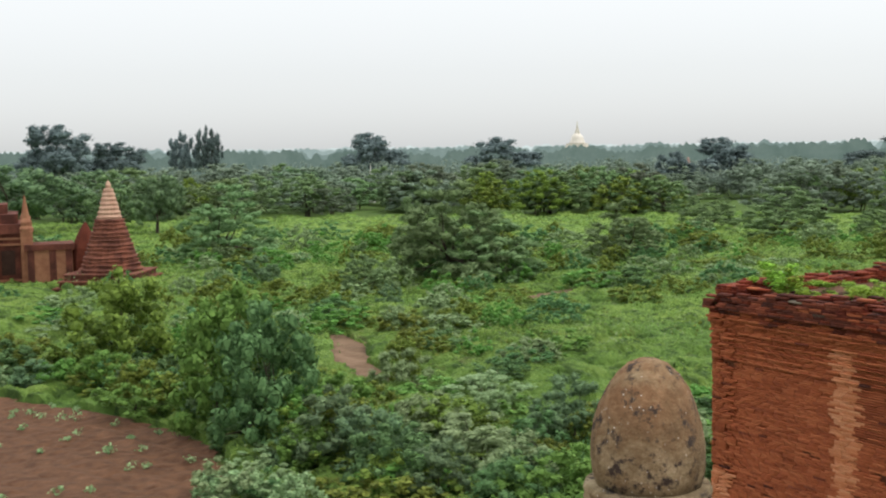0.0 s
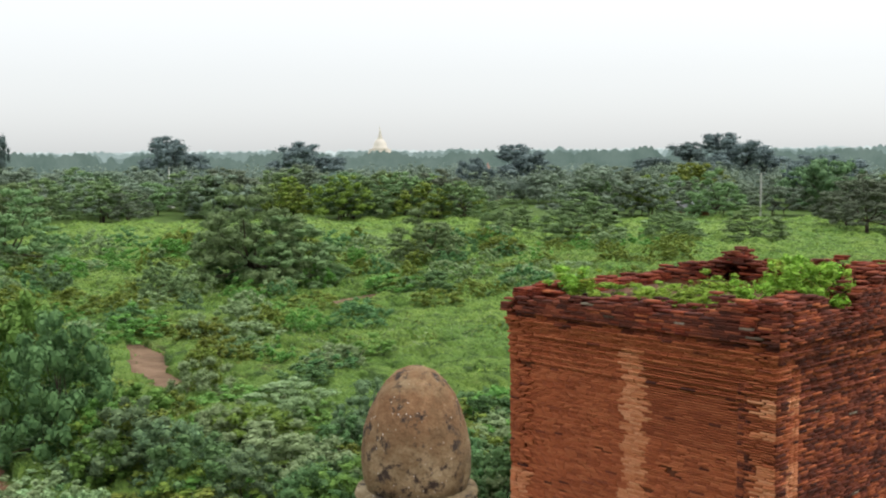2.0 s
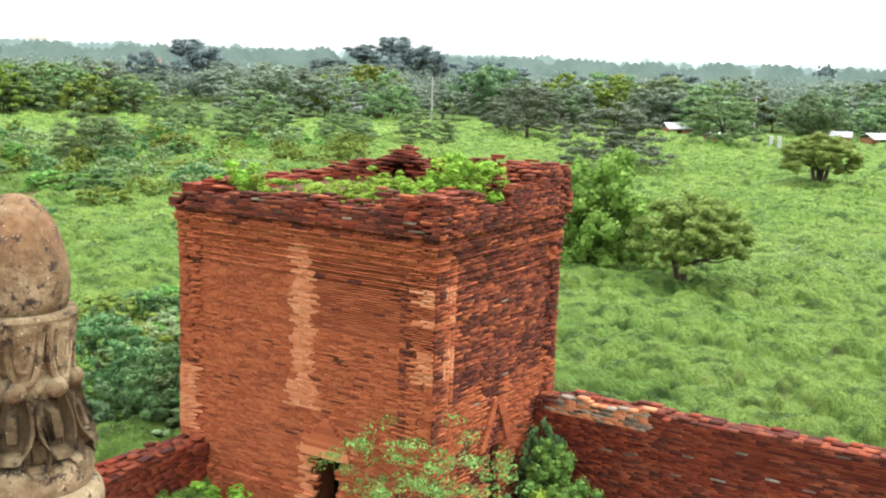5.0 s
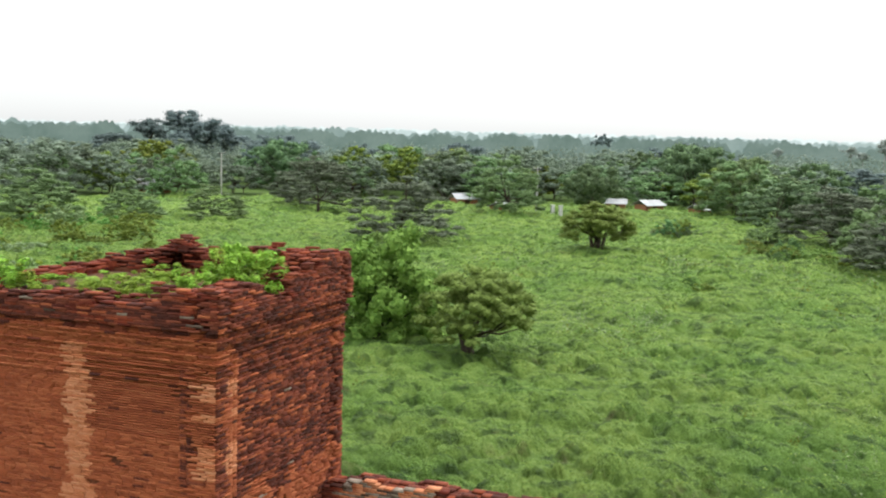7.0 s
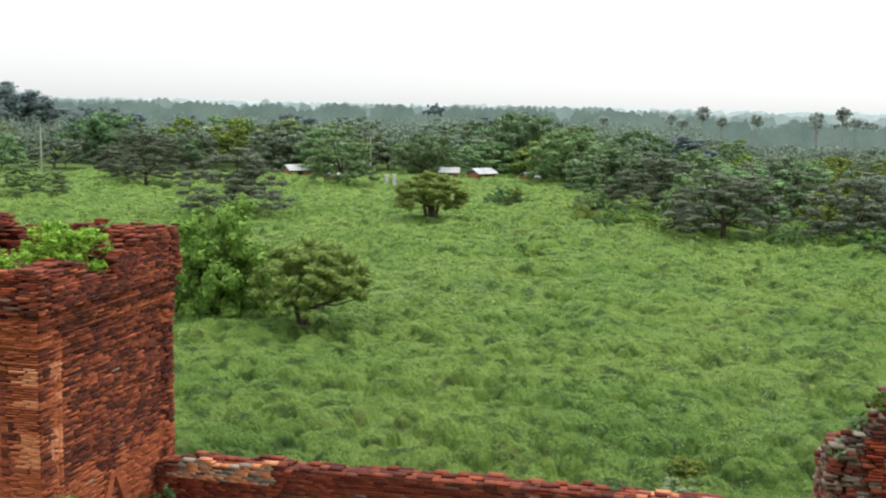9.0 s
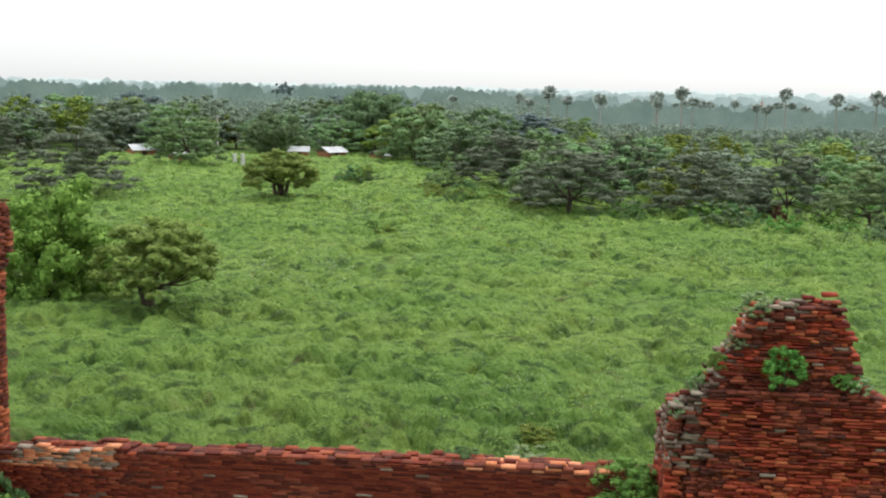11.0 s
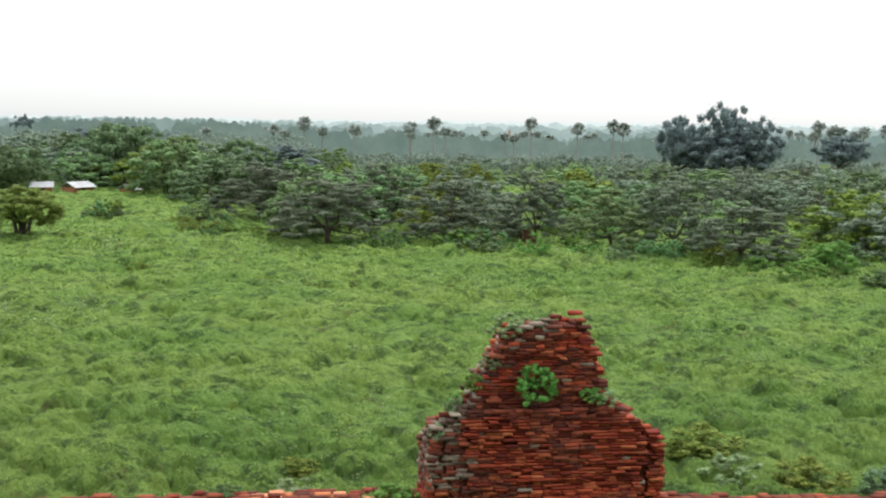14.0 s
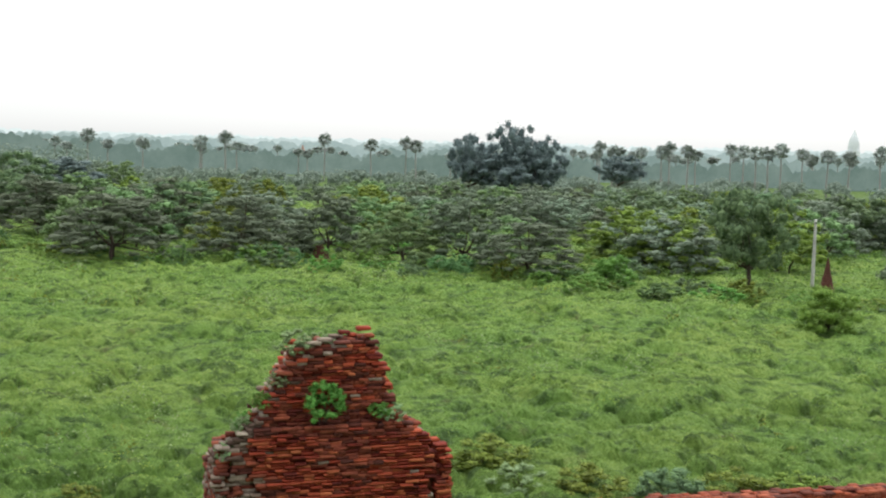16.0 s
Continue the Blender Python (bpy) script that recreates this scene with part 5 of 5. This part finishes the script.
# these woods take the leaf colour with haze painted in
far_woods("far_woods", LEAF_HAZED, "haze-tinted grey-green woods in the distance", 602, 420, 225, 320, 6.0, 9.6, 26)


# trunk colour paled like the fans, in place of haze
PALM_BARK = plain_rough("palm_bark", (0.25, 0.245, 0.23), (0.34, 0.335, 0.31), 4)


def build_palm(rng):
    palm = thing("palm", pose(0, 0, 0), "", "")
    bm = tube(bmesh.new(), [(0, 0, -0.1), (0.012, 0, 0.3), (0.004, 0.01, 0.6), (0, 0, 0.88)], 0.022, 0.014, 7)
    part("trunk", bm, PALM_BARK, palm)
    quads = []
    for k in range(90):
        d = rng.normal(size=3)
        d[2] = d[2] * 0.9 + 0.15
        d /= np.linalg.norm(d)
        side = np.cross(d, (0, 0, 1.0))
        side /= np.linalg.norm(side)
        up = np.cross(side, d)
        c = np.array([0, 0, 0.9])
        tip = c + d * rng.uniform(0.08, 0.15)
        for f in np.linspace(-1, 1, 7):
            e = tip + (side * math.sin(f) + d * (math.cos(f) - 0.3) + up * rng.normal(0, 0.15)) * 0.07
            s = side * 0.008 + up * 0.004
            quads.append([tip - s * 2 - d * 0.04, e, tip + s * 2])
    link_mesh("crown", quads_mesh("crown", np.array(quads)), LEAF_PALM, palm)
    return palm


PALMS = [build_palm(np.random.default_rng(700 + k)) for k in range(3)]
for az in [-61.7, -62.4, -62.6, -63.8, -64.8, -65.2, -66.1, -66.5, -68.2, -68.8, -69.4, -70.0, -70.6, -71.6, -72.8, -73.8, -75.2, -42.6, -41.4, -50.0, -51.8, -52.3, -47.6, -57.8, -38.6, -36.0]:
    d = PR.uniform(270, 320)
    put(pick(PALMS), -d * math.sin(radians(az)), d * math.cos(radians(az)), PR.uniform(10.2, 12.4), PR.uniform(11, 14), "slim toddy palm with a round fan crown", "palm", "toddy palms", PR)
for k in range(64):
    az, d = PR.uniform(-78, -30), PR.uniform(330, 420)
    put(pick(PALMS), -d * math.sin(radians(az)), d * math.cos(radians(az)), PR.uniform(7.4, 9.8), PR.uniform(10, 14), "distant toddy palm with a round fan crown", "palm", "toddy palms", PR)
for ob in PALMS:
    drop_pattern(ob)


# ---- far buildings ----
def build_stupa(x, y, h, w, label, steps, mats, turn=0.0, name="stupa"):
    """Stepped brick stupa: square terraces, ringed bell and cone."""
    st = thing(name, pose(x, y, float(ground_z(x, y)) - 0.1, 0, 0, turn), label, "stupa")
    z = 0.0
    for k in range(steps):
        s = w / 2 * (1 - 0.09 * k)
        bm = box_bm(-s, s, -s, s, z, z + h * 0.045)
        box_bm(-s * 1.04, s * 1.04, -s * 1.04, s * 1.04, z + h * 0.045, z + h * 0.058, bm)
        part("terrace", bm, mats[0], st)
        z += h * 0.058
    rings = []
    r = w / 2 * (1 - 0.09 * steps) * 0.98
    n = 13
    for k in range(n):
        f = k / n
        rr = r + (0.155 * w - r) * f ** 0.92
        hh = (h * 0.65 - z) / n
        zz = z + hh * k
        rings += [(rr, zz), (rr * 0.98, zz + hh * 0.55), (rr * (1.05 if k % 3 == 0 else 1.01), zz + hh * 0.62), (rr * 1.02, zz + hh * 0.92), (rr * 0.96, zz + hh * 0.97)]
    part("bell", lathe(rings, 24, lambda a, k: 1 + 0.015 * math.sin(5 * a + k)), mats[0], st)
    cone = []
    for k in range(7):
        f = k / 7
        rr = 0.14 * w + (0.045 * w - 0.14 * w) * f
        zz = h * 0.65 + (h * 0.28) * f
        cone += [(rr, zz), (rr * 1.06, zz + h * 0.02), (rr * 0.9, zz + h * 0.037)]
    part("spire", lathe(cone, 20), mats[1], st, "paler ringed spire")
    part("tip", lathe([(0.028 * w, h * 0.93), (0.034 * w, h * 0.955), (0.02 * w, h * 0.98), (0.004 * w, h)], 14), mats[1], st)
    return st


build_stupa(-56.5, 67.8, 8.3, 6.4, "stepped conical red brick stupa with a pale ringed spire", 3, (BRICK_STUPA, PALE_PINK), 20)
build_stupa(74.5, 22.4, 3.5, 1.7, "small weathered red brick stupa at the meadow's edge", 2, (BRICK_MOUND, BRICK_MOUND), 10)
build_stupa(-46, 246, 8.5, 6.5, "distant red brick stupa among trees", 3, (BRICK_HAZY, BRICK_HAZY))
build_stupa(69.1, 63, 2.0, 2.6, "low ruined brick mound in front of thorn trees", 2, (BRICK_MOUND, BRICK_MOUND), 30, "brick_mound")
build_stupa(-103.5, 205.5, 8.4, 1.5, "slim whitewashed stupa among far trees", 1, (WHITEWASH, WHITEWASH))
build_stupa(-100, 208, 7.2, 1.2, "slim whitewashed stupa among far trees", 1, (WHITEWASH, WHITEWASH))
build_stupa(276, 262, 9.5, 6, "distant brick stupa beyond the palms", 3, (BRICK_HAZY, BRICK_HAZY))


build_stupa(350, 606, 14.5, 3.4, "slim far stupa on the hazy horizon", 2, (GREY_FAR, GREY_FAR))
build_stupa(315, 629, 13.0, 3.0, "slim far stupa on the hazy horizon", 2, (GREY_FAR, GREY_FAR))


def build_far_temple():
    """Tall tower temple, pale in the distance."""
    tp = thing("tower_temple", pose(865, 250, -4, 0, 0, 20), "tall pale tower temple far off in haze", "temple")
    part("hall", box_bm(-5.2, 5.2, -5.2, 5.2, 0, 14), GREY_FAR, tp)
    part("tier", box_bm(-4.4, 4.4, -4.4, 4.4, 14, 18), GREY_FAR, tp)
    part("tower", lathe([(4.2, 18), (4.1, 22), (3.6, 25.5), (2.6, 28.5), (1.5, 30.3), (1.4, 30.8), (0.8, 32), (0.1, 34)], 16), GREY_FAR, tp)


build_far_temple()


def build_pagoda():
    """Great gilded bell pagoda far behind the woods."""
    pg = thing("pagoda", pose(-166, 576, -1), "great pale gilded bell-shaped pagoda on the hazy horizon", "pagoda")
    for k, (s, z0, z1) in enumerate(((8.0, 0, 9), (6.6, 9, 11.4), (5.6, 11.4, 13.4), (4.8, 13.4, 15))):
        part("terrace", box_bm(-s, s, -s, s, z0, z1), WHITEWASH if k == 0 else GILT, pg)
    part("bell", lathe([(4.5, 15), (4.3, 15.6), (3.7, 16.2), (3.5, 17.4), (3.0, 18.8), (2.1, 19.8), (1.6, 20.2)], 28), GILT, pg, smooth=True)
    part("spire", lathe([(1.6, 20.2), (1.5, 21), (1.2, 21.2), (1.15, 22), (0.85, 22.2), (0.8, 23), (0.55, 23.2), (0.6, 24), (0.3, 25), (0.25, 26), (0.05, 27)], 20), GILT, pg)


build_pagoda()


def build_temple():
    """Small brick temple with pilasters, stepped roof and corner spires."""
    tp = thing("brick_temple", pose(-69.0, 67.2, -0.1, 0, 0, 44), "small red brick temple with pilasters, stepped roof and corner spires", "temple")
    part("hall", box_bm(-3.4, 3.4, -3.4, 3.4, 0, 4.2), BRICK_STUPA, tp)
    for k in range(3):
        s = 3.7 - 0.75 * k
        part("roof_tier", box_bm(-s, s, -s, s, 4.2 + 0.75 * k, 4.95 + 0.75 * k), BRICK_STUPA, tp)
    part("tower", lathe([(1.5, 6.4), (1.45, 7.4), (1.1, 8.3), (0.6, 9.4), (0.2, 10.4), (0.05, 11)], 12), BRICK_STUPA, tp)
    for sx in (-1, 1):
        for sy in (-1, 1):
            base = part("pilaster", box_bm(sx * 3.5 - 0.45, sx * 3.5 + 0.45, sy * 3.5 - 0.45, sy * 3.5 + 0.45, 0, 4.3), TAN_BRICK, tp)
            sp = lathe([(0.52, 4.3), (0.55, 4.6), (0.42, 4.8), (0.45, 5.1), (0.28, 5.4), (0.22, 5.9), (0.12, 6.5), (0.03, 7.0)], 12)
            bmesh.ops.translate(sp, verts=sp.verts, vec=(sx * 3.5, sy * 3.5, 0))
            part("corner_spire", sp, TAN_BRICK, base)
    for k in (-2.1, 2.1):
        # no recess is cut: dark slabs on the wall paint niche shade
        part("niche", box_bm(k - 0.5, k + 0.5, -3.47, -3.36, 1.0, 2.9), OPENING_SHADE, tp)
        part("niche", box_bm(3.36, 3.47, k - 0.5, k + 0.5, 1.0, 2.9), OPENING_SHADE, tp)
        part("pilaster", box_bm(k * 0.45 - 0.2, k * 0.45 + 0.2, -3.62, -3.3, 0, 4.2), TAN_BRICK, tp)
        part("pilaster", box_bm(3.3, 3.62, k * 0.45 - 0.2, k * 0.45 + 0.2, 0, 4.2), TAN_BRICK, tp)
    for z in (0.5, 3.3, 3.75):
        part("moulding", box_bm(-3.56, 3.56, -3.56, 3.56, z, z + 0.16), TAN_BRICK, tp)
    part("porch", box_bm(-1.3, 1.3, -5.0, -3.4, 0, 2.9), TAN_BRICK, tp)
    # the porch is solid, a dark slab paints the door's shade
    part("doorway", box_bm(-0.45, 0.45, -5.06, -4.9, 0, 2.0), OPENING_SHADE, tp)
    bm = bmesh.new()
    for k in range(9):
        box_bm(-1.4 + 0.15 * k, 1.4 - 0.15 * k, -5.05, -3.5, 2.9 + 0.16 * k, 3.06 + 0.16 * k, bm)
    part("pediment", bm, BRICK_STUPA, tp)
    ann = thing("brick_annexe", pose(-63.4, 68.8, -0.1, 0, 0, 44), "low red brick side building with a flat cornice", "outbuilding")
    part("hall", box_bm(-1.7, 1.7, -1.6, 1.6, 0, 2.9), TAN_BRICK, ann)
    part("cornice", box_bm(-1.85, 1.85, -1.75, 1.75, 2.9, 3.35), BRICK_STUPA, ann)
    for k in (-1.4, 0.2, 1.4):
        part("pilaster", box_bm(k - 0.25, k + 0.25, -1.68, -1.5, 0, 2.9), BRICK_STUPA, ann)
    frag = thing("broken_pinnacle", pose(-61.3, 70.3, 0, 8, 6, 20), "leaning dark broken brick pinnacle", "ruin")
    part("shaft", lathe([(1.0, 0), (1.1, 2.0), (0.95, 3.0), (0.5, 4.2), (0.12, 4.9)], 7), BRICK_DARK, frag)


build_temple()


def build_hut(x, y, w, d, h, turn, label, wall_mat):
    """Village hut with a sheet roof, plank walls and a doorway."""
    hut = thing("hut", pose(x, y, float(ground_z(x, y)) - 0.05, 0, 0, turn), label, "house", "village huts")
    part("wall", box_bm(-w / 2, w / 2, -d / 2, d / 2, 0, h * 0.62), wall_mat, hut)
    bm = bmesh.new()
    for s in (-1, 1):
        vs = [bm.verts.new(p) for p in ((-w * 0.6, s * d * 0.68, h * 0.58), (w * 0.6, s * d * 0.68, h * 0.58), (w * 0.6, 0, h), (-w * 0.6, 0, h))]
        lo = [bm.verts.new((v.co.x, v.co.y, v.co.z - 0.05)) for v in vs]
        bm.faces.new(vs)
        bm.faces.new(lo[::-1])
        for i in range(4):
            bm.faces.new((vs[i], lo[i], lo[(i + 1) % 4], vs[(i + 1) % 4]))
    part("roof", bm, SHEET, hut, "pale corrugated sheet roof")
    # doorway is a dark slab on the wall, its shade painted
    part("doorway", box_bm(-0.4, 0.4, -d / 2 - 0.02, -d / 2 + 0.05, 0, h * 0.5), OPENING_SHADE, hut)


for x, y, w, d, h, turn in [(69, 148.5, 3.4, 2.4, 1.8, 20), (66.4, 154.5, 2.8, 2.2, 1.7, -25), (44.5, 161, 3.4, 2.4, 1.9, 10), (46, 147.5, 2.2, 1.9, 1.5, 40), (74.5, 143, 2.6, 2.4, 1.6, 15), (-0.9, 189, 5, 3.5, 2.4, 5)]:
    build_hut(x, y, w, d, h, turn, "small village hut with a pale sheet roof under trees", TAN_BRICK)


def build_post(x, y, h, w, name, label, mat):
    po = thing(name, pose(x, y, float(ground_z(x, y)) - 0.1), label, "post", "white gate posts")
    part("shaft", box_bm(-w / 2, w / 2, -w / 2, w / 2, 0, h), mat, po)
    part("cap", box_bm(-w * 0.62, w * 0.62, -w * 0.62, w * 0.62, h, h + 0.12), mat, po)


build_post(50.2, 137.6, 1.6, 0.42, "gate_post", "square whitewashed gate post", WHITEWASH)
build_post(51.2, 137.3, 1.6, 0.42, "gate_post", "square whitewashed gate post", WHITEWASH)


def build_pole(x, y, h, turn=0.0):
    """Concrete power pole with a cross-arm, braces and insulators."""
    po = thing("utility_pole", pose(x, y, float(ground_z(x, y)) - 0.2, 0, 0, turn), "slim pale concrete power pole with a cross-arm", "pole", "power poles")
    part("shaft", lathe([(0.14, 0), (0.13, h * 0.5), (0.10, h)], 10), CONCRETE, po)
    arm = part("cross_arm", box_bm(-0.6, 0.6, -0.05, 0.05, h - 0.25, h - 0.14), CABLE, po)
    for k in (-0.5, 0, 0.5):
        bm = lathe([(0.04, h - 0.14), (0.06, h - 0.06), (0.03, h + 0.03)], 8)
        bmesh.ops.translate(bm, verts=bm.verts, vec=(k, 0, 0))
        part("insulator", bm, WHITEWASH, arm)


build_pole(83.1, 26.1, 5.7, 20)
build_pole(50.6, 145.3, 6.6, 10)
build_pole(9.5, 180, 7.0, 0)


# ---- the hazy distance ----
def far_ridge(name, radius, open_top, palm_top, crown, seed, c1, c2):
    """A far line of woods in the haze, all round: overlapping crowns, lower behind the palm plain."""
    rng = np.random.default_rng(seed)
    n = 5200
    a = np.linspace(-np.pi, np.pi, n, endpoint=False)          # turn to the left from +y
    base = np.interp(np.degrees(a), [-180, -120, -42, -30, 60, 180], [palm_top, palm_top, palm_top, open_top, open_top, palm_top])
    top = base - crown * 0.6
    for k in range(int(radius * 3.4)):
        m, w = rng.uniform(-np.pi, np.pi), rng.uniform(0.5, 1.6) ** 1.4 * crown * 1.25 / radius
        i = np.flatnonzero(np.abs(a - m) < w)
        h = crown * rng.uniform(-0.5, 0.75) * (1.5 if rng.random() < 0.06 else 1)
        top[i] = np.maximum(top[i], base[i] + h - crown * 0.9 * (1 - np.sqrt(1 - ((a[i] - m) / w) ** 2)))
    top += rng.normal(0, 0.05 * crown, n) + 0.12 * crown * np.sin(900 * a + 3 * np.sin(130 * a))
    x, y = -radius * np.sin(a), radius * np.cos(a)
    v = [(x[i], y[i], -4) for i in range(n)] + [(x[i], y[i], top[i]) for i in range(n)]
    f = [(i, (i + 1) % n, n + (i + 1) % n, n + i) for i in range(n)]
    me = bpy.data.meshes.new(name)
    me.from_pydata(v, [], f)
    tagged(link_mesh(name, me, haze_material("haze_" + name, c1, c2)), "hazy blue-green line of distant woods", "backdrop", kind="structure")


# each farther ring glows paler, haze layered by colour alone
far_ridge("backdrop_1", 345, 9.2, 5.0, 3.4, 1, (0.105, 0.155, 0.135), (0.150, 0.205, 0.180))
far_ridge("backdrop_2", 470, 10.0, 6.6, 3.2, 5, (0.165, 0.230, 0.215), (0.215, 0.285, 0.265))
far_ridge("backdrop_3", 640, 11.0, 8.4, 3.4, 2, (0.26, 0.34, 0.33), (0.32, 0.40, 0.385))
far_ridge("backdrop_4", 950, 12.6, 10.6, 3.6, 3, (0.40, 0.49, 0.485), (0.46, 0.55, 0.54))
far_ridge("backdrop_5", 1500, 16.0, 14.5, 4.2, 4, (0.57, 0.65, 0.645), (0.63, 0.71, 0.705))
